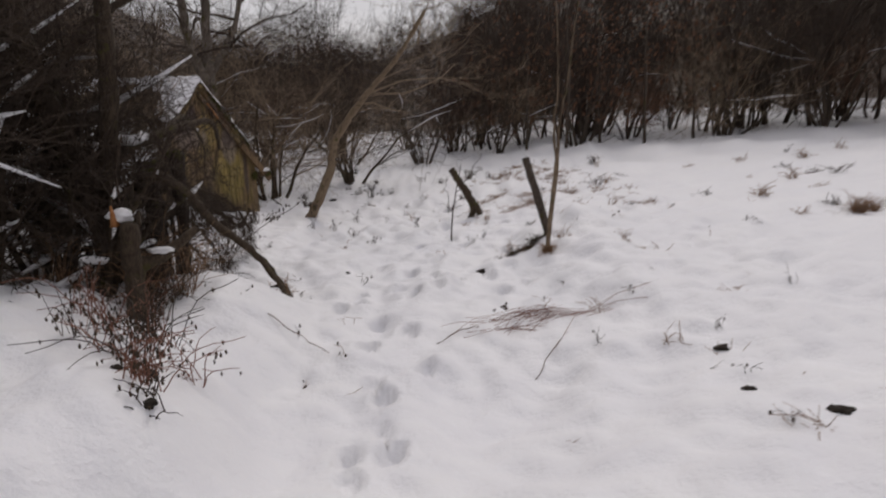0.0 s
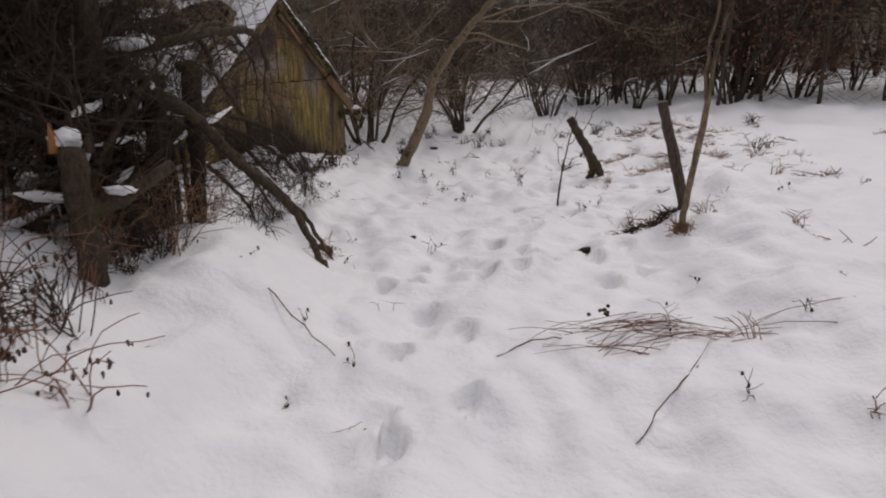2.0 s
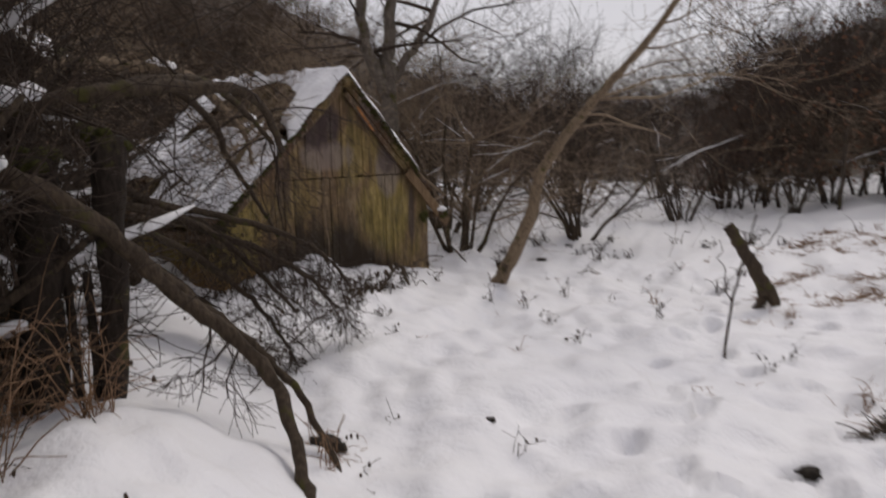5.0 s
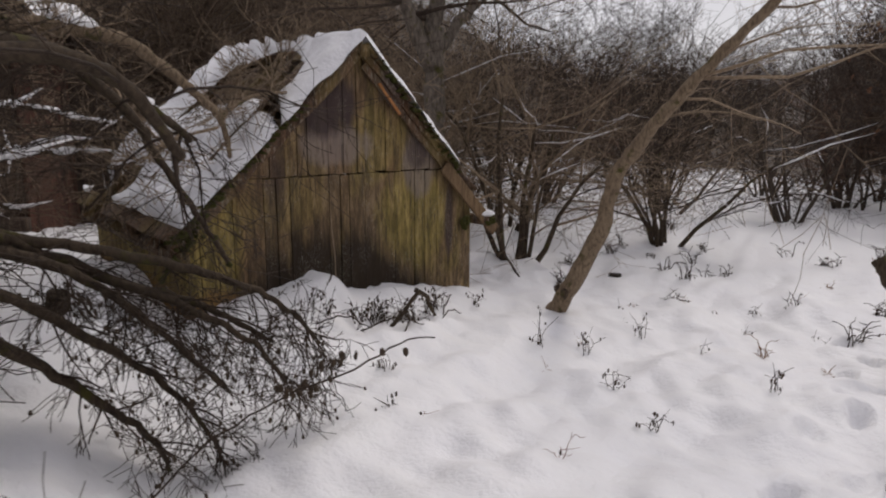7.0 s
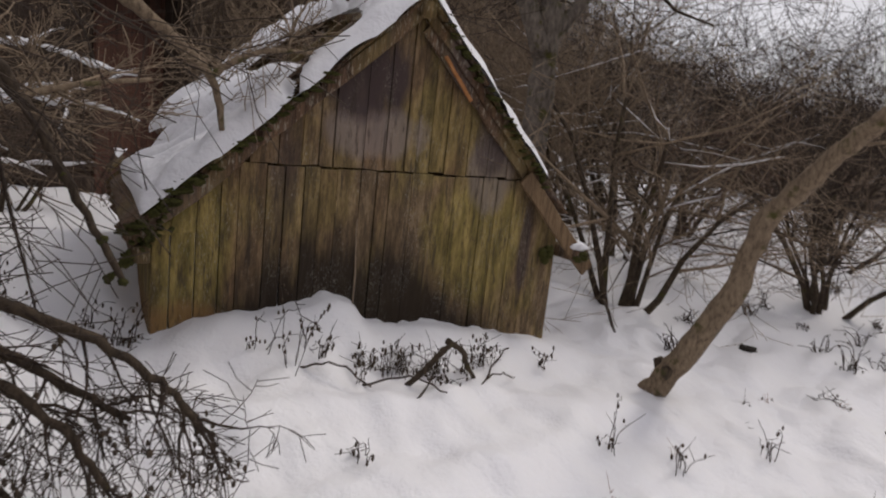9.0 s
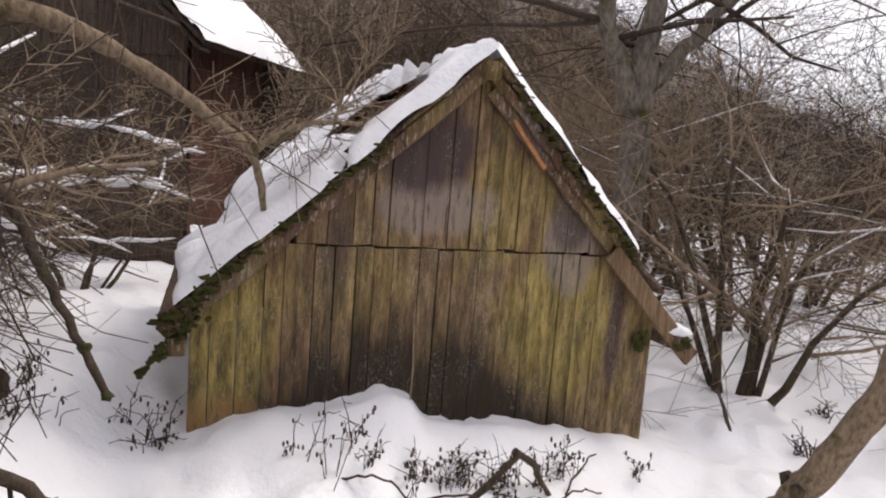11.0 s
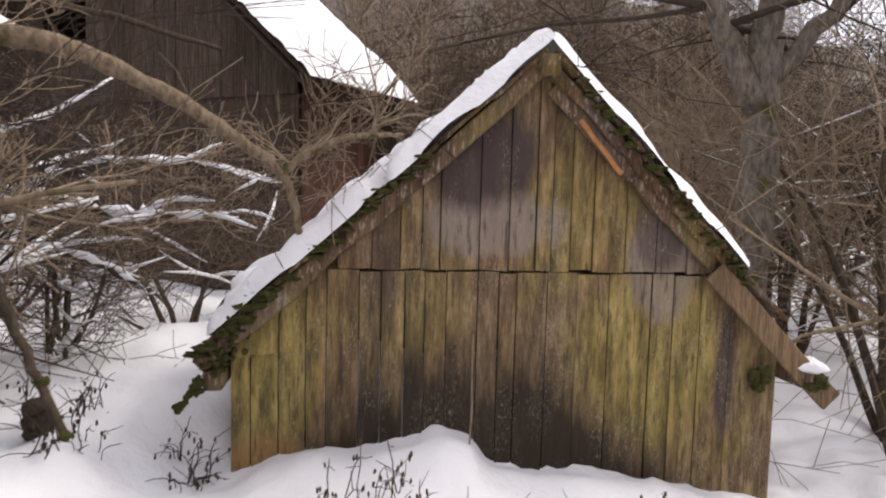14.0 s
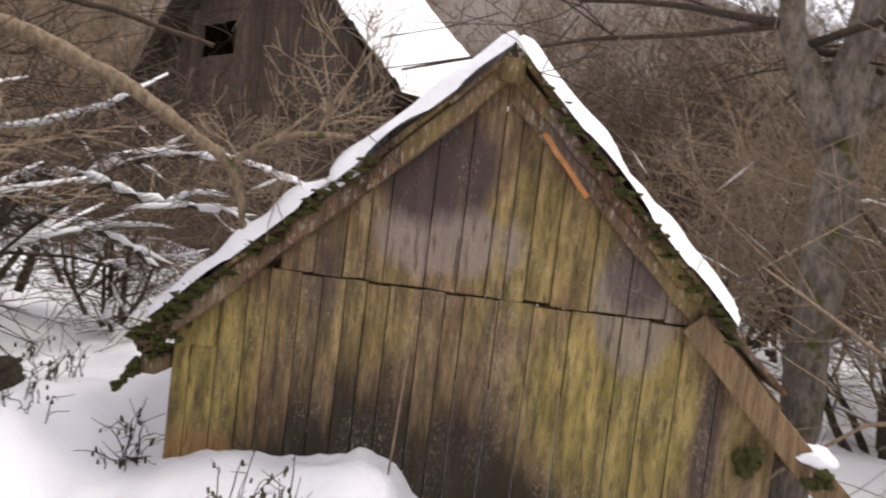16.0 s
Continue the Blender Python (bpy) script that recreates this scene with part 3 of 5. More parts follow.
for k in range(9):
    moss.append(clump((2.76 + mrr.uniform(-0.06, 0.05), -0.06, 0.06 + mrr.uniform(-0.06, 0.05)), (0.03, 0.03, 0.03), k + 200, 2, 0.9))
    moss.append(clump((2.98 + mrr.uniform(-0.04, 0.05), -0.17, 0.06 + mrr.uniform(-0.03, 0.03)), (0.025, 0.025, 0.022), k + 240, 2, 0.9))
part("moss", join(*moss), MOSS, shed, "green moss along the roof verge")
moss = []
for k in range(90):
    f = mrr.random()
    q = Vector((0.06, -0.12, 0.26)).lerp(Vector((-0.24, -0.1, -0.1)), f)
    w = 0.05 * (1 - f) + 0.008
    moss.append(clump(q + Vector((mrr.uniform(-w, w), mrr.uniform(-0.03, 0.1) * (1 - f), mrr.uniform(-w, w))), (0.017, 0.02, 0.016), k + 300, 1, 0.9))
part("moss", join(*moss), MOSS, shed, "thick moss hanging from the eave")


def roof_snow(right, length, y0, y1, seed, thick, cut, label):
    """A snow layer on one slope, rounded at its edges, with gaps where the cover is broken."""
    na, nyy = 84, 90
    aa, yy = np.meshgrid(np.linspace(-0.05, length, na), np.linspace(y0, y1, nyy))
    t = thick * (1 + 0.3 * swirl(aa, yy, 5, seed) + 0.35 * swirl(aa, yy, 14, seed + 1))
    if not right:
        fold = np.abs(np.sin(yy * 9.5 + 0.8 * np.sin(aa * 2.1) + 0.9 * swirl(aa * 0.4, yy, 4, 21)))
        t = t * (1 - sm(0.38, 0.6, yy) * (1 - (0.15 + 1.35 * fold ** 0.8)))
    wav = 0.05 * swirl(aa, yy, 9, seed + 2)
    edge = np.minimum(np.minimum(yy - y0 + 0.25 * wav, y1 - yy), np.minimum(length - aa + 0.8 * wav, aa + 0.1))
    if cut:
        edge = np.minimum(edge, (0.42 + 0.1 * swirl(aa, yy, 11, 4) - hole(aa, yy)) * 0.3)
    else:
        edge = np.minimum(edge, 0.08 * (0.75 + swirl(aa, yy, 6, seed + 5) * 2.2) + 0.04)
    t = t * np.sqrt(np.clip(edge / 0.09, 0, 1))
    verts, faces, ids = [], [], -np.ones(aa.shape, int)
    for j in range(nyy):
        for i in range(na):
            ids[j, i] = len(verts)
            verts.append(slope_point(aa[j, i], yy[j, i], 0.012 + t[j, i], right))
    for j in range(nyy - 1):
        for i in range(na - 1):
            if max(t[j, i], t[j, i + 1], t[j + 1, i], t[j + 1, i + 1]) > 0.002:
                q = (ids[j, i], ids[j, i + 1], ids[j + 1, i + 1], ids[j + 1, i])
                faces.append(q if right else q[::-1])
    ob = mesh_object("roof_snow", verts, faces, SNOW)
    ob.matrix_basis = SHED
    return tagged(ob, label, "snow")


roof_snow(False, 2.14, -0.15, DEEP + 0.1, 2, 0.095, True, "thick lumpy snow lying on the broken shed roof")
roof_snow(True, 1.5, -0.14, DEEP + 0.1, 6, 0.078, False, "snow layer on the far slope of the shed roof")
patch = mesh_object("roof_snow", *clump((2.99, -0.06, 0.125), (0.09, 0.12, 0.04), 5, 3, 0.25), SNOW)
patch.matrix_basis = SHED @ pose(0, 0, 0)
tagged(patch, "small pad of snow on the slipped plank", "snow")

# ---- barn behind ----
BARN = pose(-8.97, 10.59, 0, 0, 0, 126.9)
barn = empty("barn", BARN, "dark weathered timber barn with steep snow-covered roof", "barn")
BW, BL, EAVE, PITCH = 8.0, 1.6, 2.2, 0.83


def barn_top(v):
    return EAVE + PITCH * (v if v < BW / 2 else BW - v)


# the gable runs along +y of the barn's frame, the eave wall along +x
brr = random.Random(11)
for k in range(2, 38):
    v0, v1 = k * BW / 38 + 0.004, (k + 1) * BW / 38 - 0.004
    x = brr.uniform(0, 0.012)
    zt = min(barn_top(v0), barn_top(v1))
    window = 4.5 < (v0 + v1) / 2 < 5.4
    for z0, z1 in (((-1.2, 3.1), (3.65, zt)) if window else ((-1.2, zt),)):
        cutline = 2.2
        for q0, q1, xo in ((z0, min(z1, cutline), 0.02), (max(z0, cutline - 0.06), z1, -0.01)):
            if q1 - q0 > 0.05:
                part("board", box(x + xo, x + xo + 0.028, v0, v1, q0, q1), WOOD_BARN, barn, smooth=False)
for k in range(11):
    x0, x1 = 0.05 + k * BL / 11, 0.05 + (k + 1) * BL / 11 - 0.006
    y = brr.uniform(0, 0.01)
    part("board", box(x0, x1, 0.38 - y, 0.41 - y, -1.2, EAVE + 0.25), WOOD_RED, barn, "reddish brown board", smooth=False)
for k in range(30):
    v0 = k * BW / 30
    part("back_board", box(BL, BL + 0.03, v0, v0 + BW / 30 - 0.005, -1.2, barn_top(v0 + 0.13) - 0.12), WOOD_BARN, barn, smooth=False)
part("side_wall", box(0.05, BL, BW - 0.03, BW, -1.2, EAVE), WOOD_BARN, barn, smooth=False)
part("sill_beam", beam((-0.06, 0.35, -0.28), (-0.06, BW, -0.05), 0.14, 0.2, seed=3), WOOD_BARN, barn, "old sill beam")
for sgn in (0, 1):
    a = (-0.35, -0.05, EAVE - 0.06) if not sgn else (-0.35, BW + 0.05, EAVE - 0.06)
    top = (-0.35, BW / 2, EAVE + PITCH * BW / 2 + 0.03)
    part("bargeboard", beam(a, top, 0.03, 0.2, up=(1, 0, 0), seed=4 + sgn, wob=0.004), WOOD_BARN, barn)
    rv, ed = [], (-0.35, BL + 0.35)
    y0, z0 = a[1], a[2] + 0.06
    for dz in (0, 0.06):
        for x in ed:
            rv += [(x, y0, z0 + dz), (x, BW / 2, EAVE + PITCH * BW / 2 + 0.08 + dz)]
    part("roof_cover", (rv, [(0, 1, 3, 2), (4, 6, 7, 5), (0, 2, 6, 4), (2, 3, 7, 6), (3, 1, 5, 7), (1, 0, 4, 5)]), WOOD_BARN, barn, smooth=False)
    na, nb = 60, 30
    sv, sf = [], []
    for j in range(nb):
        for i in range(na):
            f, x = i / (na - 1), ed[0] - 0.05 + (ed[1] - ed[0] + 0.1) * j / (nb - 1)
            w = 0.04 * noise.noise(Vector((f * 30, x * 4, 3.0)))
            e = min(f * 5.5, (j / (nb - 1)) * 2.6 + w, (1 - j / (nb - 1)) * 2.6 + w)
            t = 0.15 * math.sqrt(max(0.0, min(1, e / 0.16))) * (1 + 0.25 * noise.noise(Vector((f * 12, x * 2, 1.0))))
            fy = y0 - (0.06 if not sgn else -0.06) + w * (1 - f) + (BW / 2 - y0) * f
            sv.append((x, fy, z0 + 0.055 + (EAVE + PITCH * BW / 2 + 0.08 - z0) * f + t))
    for j in range(nb - 1):
        for i in range(na - 1):
            sf.append((j * na + i, j * na + i + 1, j * na + na + i + 1, j * na + na + i))
    ob = mesh_object("roof_snow", sv, sf, SNOW)
    ob.matrix_basis = BARN
    tagged(ob, "even white snow cover on the barn roof", "snow")

# ---- trees and shrubs ----
def shrub_mesh(seed, tall, stems, kids, r0, spread=0.55, lean=0.35, depth=3, droop=0.0):
    rr = random.Random(seed)
    out = [[] for _ in range(depth + 1)]
    for k in range(stems):
        a = rr.uniform(0, 6.283)
        e = rr.uniform(0.1, 1) * lean
        grow(rr, (0.18 * math.cos(a) * rr.random(), 0.18 * math.sin(a) * rr.random(), -0.25), (e * math.cos(a), e * math.sin(a), 1), tall * rr.uniform(0.5, 0.85), r0 * rr.uniform(0.6, 1.1), depth, out, kids, droop, spread)
    return out


def add_shrub(name, out, m, mats, label, category, group="", snow=0.0, seed=1, sides=(7, 5, 3, 3), pad=0.004):
    e = empty(name, m, label, category, group)
    thick = [x for lv in out[2:] for x in lv]
    for line in out[-1]:
        part("stem", tubes([line], sides[0], 0.08), mats[0], e)
    part("twig", join(*[tubes(lv, sides[1], 0.0) for lv in out[2:-1]], tubes(out[0] + out[1], 3)), mats[1], e)
    if snow:
        c = caps(thick + out[1], random.Random(seed), snow, 0.006, pad)
        if c:
            part("snow_cap", tubes(c, 6), SNOW, e, "snow lying on the branches")
    return e


def tree_mesh(seed, tall, r0, kids=5, depth=4, spread=0.6):
    rr = random.Random(seed)
    out = [[] for _ in range(depth + 1)]
    for k in range(4):
        grow(rr, (rr.uniform(-0.8, 0.8), rr.uniform(-0.8, 0.8), -0.3), (rr.uniform(-0.35, 0.35), rr.uniform(-0.35, 0.35), 1), tall * rr.uniform(0.4, 0.95), r0 * rr.uniform(0.4, 1), depth, out, kids, -0.02, spread, 0.4, 5, 0.008)
    return out


def standing(x, y, turn=0.0, s=1.0, dz=0.0):
    return pose(x, y, ground_z(x, y) + dz, 0, 0, turn) @ Matrix.Scale(s, 4)


# thicket at the far side of the meadow: a few grown kinds, set out along its edge
kinds = []
for k, (tall, stems, mats) in enumerate(((3.4, 9, (BARK, TWIG)), (4.2, 8, (BARK, TWIG)), (2.6, 11, (TWIG, TWIG_RED)), (3.8, 7, (BARK, TWIG)), (3.0, 10, (BARK, TWIG_PALE)))):
    out = shrub_mesh(100 + k, tall, stems, 5, 0.045, 0.6, 0.5)
    kinds.append((out, mats))
EDGE = [(-9, 19), (-7.2, 20.5), (-5.4, 18.8), (-4.2, 23.5), (-3.2, 20.8), (-2.2, 25.5), (-1.0, 21.5), (0.2, 23.2), (1.4, 21.2), (2.5, 23.0), (3.6, 20.8), (4.6, 22.5), (5.6, 20.4),
        (6.8, 22.0), (7.8, 19.5), (9.2, 21.2), (10.3, 18.8), (11.8, 20.2), (12.6, 17.0), (14.0, 18.5), (14.8, 14.8), (16.0, 16.5), (16.5, 12.0), (17.5, 9.5), (-10.5, 22.0), (-12.0, 18.0)]
trr = random.Random(21)
protos = {}
for k, (x, y) in enumerate(EDGE):
    i = k % len(kinds)
    m = standing(x + trr.uniform(-0.4, 0.4), y + trr.uniform(-0.6, 0.6), trr.uniform(0, 360), trr.uniform(0.8, 1.25))
    if i not in protos:
        protos[i] = add_shrub("bush", kinds[i][0], m, kinds[i][1], "leafless brown bush at the meadow's edge", "bush", "bushes at the meadow's edge", 0.06, k, (5, 3, 3, 3))
    else:
        copy_thing(protos[i], m)
# brown-leaved saplings in the thicket
leafy = []
for k in range(380):
    p = Vector((trr.gauss(0, 1.2), trr.gauss(0, 1.2), trr.uniform(0.6, 4.2)))
    d1 = Vector((trr.uniform(-1, 1), trr.uniform(-1, 1), trr.uniform(-1, 1))).normalized() * 0.06
    d2 = d1.cross(Vector((trr.uniform(-1, 1), trr.uniform(-1, 1), trr.uniform(-1, 1)))).normalized() * 0.03
    leafy.append(([p - d1, p + d2, p + d1, p - d2 + d1 * 0.3], [(0, 1, 2, 3)]))
leaf_geo = join(*leafy)
for k, (x, y) in enumerate(((3.2, 19.2), (5.4, 19.0), (4.4, 20.2), (7.0, 19.6), (2.2, 20.4))):
    e = empty("sapling", standing(x, y, 70 * k, trr.uniform(0.85, 1.15)), "young tree that keeps its rusty brown leaves", "sapling", "brown-leaved saplings")
    if not k:
        bpy_leaf = part("leaf_litter", leaf_geo, RUSTY_LEAF, e, "withered rusty leaves")
        bpy_stem = part("stem", tubes([bent([(0, 0, -0.2), (0.1, 0, 2), (0, 0.1, 4.5)], 0.05, 0.01)], 6), BARK, e)
    else:
        for src in (bpy_leaf, bpy_stem):
            o = src.copy()
            scene.collection.objects.link(o)
            o.parent = e

# far woods, joined
woods = []
for k in range(4):
    out = tree_mesh(300 + k, 6.0 + 0.7 * k, 0.11, 5, 3, 0.6)
    woods.append([np.array(g[0]) for g in [join(tubes(out[3], 4), tubes(out[2], 3), tubes(out[1], 3), tubes([[l[0], l[-1]] for l in out[0]], 3))]] + [join(tubes(out[3], 4), tubes(out[2], 3), tubes(out[1], 3), tubes([[l[0], l[-1]] for l in out[0]], 3))[1]])


def wood_belt(name, places, mat, label):
    vs, fs, base = [], [], 0
    for i, (x, y, s, a) in enumerate(places):
        v, f = woods[i % len(woods)]
        c, q = math.cos(a) * s, math.sin(a) * s
        w = np.stack([v[:, 0] * c - v[:, 1] * q + x, v[:, 0] * q + v[:, 1] * c + y, v[:, 2] * s + float(height(x, y, False))], -1)
        vs.append(w)
        fs.extend([tuple(j + base for j in t) for t in f])
        base += len(v)
    tagged(mesh_object(name, np.concatenate(vs).tolist(), fs, mat), label, "woods", kind="stuff")


north, west = [], []
for k in range(205):
    az = math.radians(trr.uniform(-52, 62))
    r = 15 + 75 * trr.random() ** 1.5
    low = -3 < math.degrees(az) < 40
    if low and trr.random() < 0.45:
        continue
    dip = (0.48 if r < 30 else 0.36) if low else 0.95
    x, y = -math.sin(az) * r, 8 + math.cos(az) * r
    if y < 19 and abs(x) < 12:
        continue
    north.append((x, y, trr.uniform(0.55, 1.1) * dip, trr.uniform(0, 6.28)))
for k in range(95):
    az = math.radians(trr.uniform(48, 118))
    r = 15.5 + 70 * trr.random() ** 1.2
    x, y = -math.sin(az) * r, 8 + math.cos(az) * r
    west.append((x, y, trr.uniform(0.65, 1.1), trr.uniform(0, 6.28)))
behind = []
for k in range(70):
    az = math.radians(trr.uniform(41, 68))
    r = 14 + 26 * trr.random()
    behind.append((-math.sin(az) * r, 8 + math.cos(az) * r, trr.uniform(0.55, 0.95), trr.uniform(0, 6.28)))
for k in range(260):
    az = math.radians(trr.uniform(-50, 75))
    r = 70 + 150 * trr.random()
    behind.append((-math.sin(az) * r, 8 + math.cos(az) * r, trr.uniform(0.6, 1.0), trr.uniform(0, 6.28)))
wood_belt("far_woods", behind, TWIG_MID, "brown leafless woods behind the shed and on the hills")
for k in range(46):
    az = math.radians(trr.uniform(-8, 23))
    r = 24 + 40 * trr.random()
    north.append((-math.sin(az) * r, 8 + math.cos(az) * r, trr.uniform(0.5, 0.85), trr.uniform(0, 6.28)))
wood_belt("far_woods", north, TWIG, "dense leafless dark woods beyond the meadow")
wood_belt("far_woods", west, TWIG_PALE, "pale brown leafless woods behind the barn")
south = []
for k in range(34):
    az = math.radians(trr.uniform(130, 300))
    r = 22 + 40 * trr.random()
    south.append((-math.sin(az) * r, 8 + math.cos(az) * r, trr.uniform(0.6, 1.0), trr.uniform(0, 6.28)))
wood_belt("far_woods", south, TWIG, "leafless woods around the meadow")

# bushes beside and behind the shed
beside = ((-3.8, 13.4, 3.2, 7, 0.055, 401, 0.3), (-5.6, 14.4, 3.2, 8, 0.045, 402, 0.5), (-7.0, 13.6, 2.7, 9, 0.04, 403, 0.5), (-4.9, 15.6, 3.8, 8, 0.05, 404, 0.12), (-2.6, 16.4, 3.2, 8, 0.045, 405, 0.08),
          (-8.0, 15.2, 3.6, 8, 0.045, 406, 0.1), (-6.4, 16.8, 3.6, 8, 0.045, 407, 0.1))
for x, y, tall, stems, r0, seed, snow in beside:
    add_shrub("bush", shrub_mesh(seed, tall, stems, 6, r0, 0.66, 0.6), standing(x, y), (BARK_MOSS, TWIG_PALE if seed in (401, 402, 403, 406, 407) else TWIG), "tall leafless mossy bush with many dark stems and snow flecks", "bush", "bushes round the shed", snow, seed)
for x, y, tall, seed in ((-7.0, 7.9, 2.1, 421), (-7.6, 8.9, 2.2, 422), (-6.6, 6.8, 2.4, 423), (-8.2, 7.2, 2.3, 425)):
    add_shrub("bush", shrub_mesh(seed, tall, 7, 5, 0.032, 0.65, 0.85, 3, 0.12), standing(x, y), (BARK_MOSS, TWIG_MID), "tangled leafless hedge bush holding snow before the barn", "bush", "hedge before the barn", 0.55, seed, pad=0.014)

# big tree behind the shed
big = empty("tree", standing(-4.5, 12.5), "large bare grey tree forking low behind the shed", "tree")
rr = random.Random(31)
limbs = [bent([(0, 0, -0.3), (0.03, 0, 0.8), (0.0, 0.05, 1.9), (0.02, 0.02, 2.75)], 0.13, 0.11, 6, 0.012, 1),
         bent([(0, 0, 2.3), (-0.16, -0.28, 3.0), (-0.2, -0.42, 4.2), (-0.3, -0.5, 6.5)], 0.095, 0.05, 6, 0.02, 2),
         bent([(0, 0, 2.5), (0.05, 0.06, 3.3), (0.1, 0.1, 4.5), (0.1, 0.2, 7.5)], 0.1, 0.045, 6, 0.02, 3),
         bent([(0, 0.02, 2.4), (0.28, 0.45, 3.05), (0.45, 0.8, 3.7), (0.6, 1.4, 5.5)], 0.07, 0.035, 6, 0.02, 4)]
part("trunk", tubes(limbs[:1], 14, 0.06), BARK_GREY, big)
for k, q in enumerate(limbs[1:]):
    part("limb", tubes([q], 10, 0.05), BARK_GREY, big)
crown = [[] for _ in range(4)]
for line in limbs[1:4]:
    for k in range(4):
        p, r = line[rr.randrange(5, len(line))]
        grow(rr, p, (rr.uniform(-1, 1), rr.uniform(-1, 1), rr.uniform(-0.2, 0.8)), rr.uniform(1.2, 2.4), 0.03, 3, crown, 4, 0.05, 0.5)
grow(rr, limbs[1][6][0], (-0.4, -1, 0.05), 2.4, 0.022, 3, crown, 4, 0.0, 0.5)
grow(rr, limbs[1][8][0], (-0.1, -1, 0.15), 2.2, 0.02, 3, crown, 4, 0.0, 0.5)
part("crown", join(tubes(crown[3], 6), tubes(crown[2], 4), tubes(crown[1], 3), tubes(crown[0], 3)), TWIG, big)
part("snow_cap", tubes(caps(limbs[1:4], random.Random(2), 0.12), 6), SNOW, big, "snow in the forks")

# leaning pale trunk over the meadow
lean = empty("leaning_tree", pose(-2.59, 11.75, -0.72), "pale bare trunk leaning low out of the snow", "tree")
B = Vector((-2.59, 11.75, -0.72))
spine = [Vector(p) - B for p in ((-2.7, 11.78, -0.92), (-2.57, 11.75, -0.7), (-2.38, 11.7, -0.37), (-2.15, 11.63, 0.15), (-2.06, 11.61, 0.55), (-1.87, 11.56, 0.82), (-1.67, 11.51, 1.08), (-1.44, 11.45, 1.33), (-1.17, 11.37, 1.6), (-0.8, 11.3, 1.98), (-0.3, 11.2, 2.7))]
stem = bent(spine, 0.092, 0.03, 5, 0.01, 3)
part("trunk", tubes([stem], 14, 0.1, 5), BARK_PALE, lean)
twigs = [[] for _ in range(4)]
for k in range(11):
    i = rr.randrange(24, len(stem))
    grow(rr, stem[i][0], (rr.uniform(-0.2, 1), rr.uniform(0.0, 0.8), rr.uniform(-0.1, 0.8)), rr.uniform(0.9, 1.7), 0.012, 2, twigs, 4, -0.02, 0.5, 0.3, 5)
for q in ((0.9, 0.1, 0.12), (1, 0.3, 0.3)):
    grow(rr, stem[36][0], q, 1.7, 0.016, 3, twigs, 4, 0.0, 0.45, 0.3, 5)
part("twig", join(tubes(twigs[3], 5), tubes(twigs[2], 4), tubes(twigs[1], 3), tubes(twigs[0], 3)), TWIG_PALE, lean)
part("broken_bark", join(*[clump(spine[1] + Vector((rr.uniform(-0.07, 0.09), rr.uniform(-0.09, 0.06), rr.uniform(0.0, 0.12))), (0.05, 0.05, 0.06), k, 1) for k in range(6)]), BARK_MOSS, lean, "splintered brown foot of the trunk")


def stake(name, foot, top, r0, r1, mat, label, category, group="", seed=1, mossy=False, cut=True):
    f = Vector(foot)
    e = empty(name, Matrix.Translation(f), label, category, group)
    d = Vector(top) - f
    part("pole", tubes([bent([d * -0.2, d * 0.0, d * 0.35 + Vector((0.01, 0, 0)), d * 0.7, d], r0, r1, 4, r0 * 0.12, seed)], 11, 0.09, seed), mat, e)
    if mossy:
        part("moss", join(*[clump(d + Vector((rr.uniform(-r1, r1), rr.uniform(-r1, r1), rr.uniform(-0.05, 0.02))), (0.045, 0.045, 0.035), k + seed, 1) for k in range(9)]), MOSS, e, "green moss on the cut top")
    return e


# posts and saplings on the meadow
stake("fence_post", (1.31, 8.15, ground_z(1.31, 8.15) - 0.03), (1.03, 8.21, 0.55), 0.052, 0.05, BARK, "grey leaning fence post in the snow", "post", "old fence posts", 1)
fz = ground_z(0.42, 11.75)
p2 = empty("fence_post", pose(0.42, 11.75, fz), "dark crooked broken post with a forked foot", "post", "old fence posts")
part("pole", tubes([bent([(-0.41, 0.1, 0.86), (-0.34, 0.08, 0.76), (-0.16, 0.03, 0.46), (-0.04, 0, 0.24), (0.0, 0, 0.14)], 0.058, 0.082, 5, 0.008, 2)], 11, 0.12, 2), BARK_MOSS, p2)
part("fork", tubes([bent([(-0.02, 0, 0.24), (-0.05, 0.01, 0.06), (-0.16, 0.0, -0.12)], 0.07, 0.035, 4, 0.006)], 8, 0.12), BARK_MOSS, p2)
part("fork", tubes([bent([(0.0, 0, 0.22), (0.07, 0, 0.08), (0.08, 0, -0.12)], 0.07, 0.045, 4, 0.006)], 8, 0.12), BARK_MOSS, p2)
sap = empty("sapling", pose(1.24, 7.53, -0.42), "slim grey sapling growing from a grassy tuft", "sapling")
sl = [bent([(0, 0, -0.15), (0.0, 0, 0.15), (0.07, 0, 0.75), (0.1, 0, 1.1)], 0.032, 0.024, 5, 0.006, 1), bent([(0.1, 0, 1.1), (0.13, 0.02, 1.45), (0.22, 0, 1.95), (0.36, 0, 3.0)], 0.02, 0.008, 5, 0.008, 2),
      bent([(0.09, 0, 1.0), (0.07, 0.05, 1.4), (0.12, 0.05, 1.9), (0.1, 0.1, 2.8)], 0.016, 0.006, 5, 0.008, 3)]
part("stem", tubes(sl, 8, 0.04), BARK_PALE, sap)
tw = [[] for _ in range(3)]
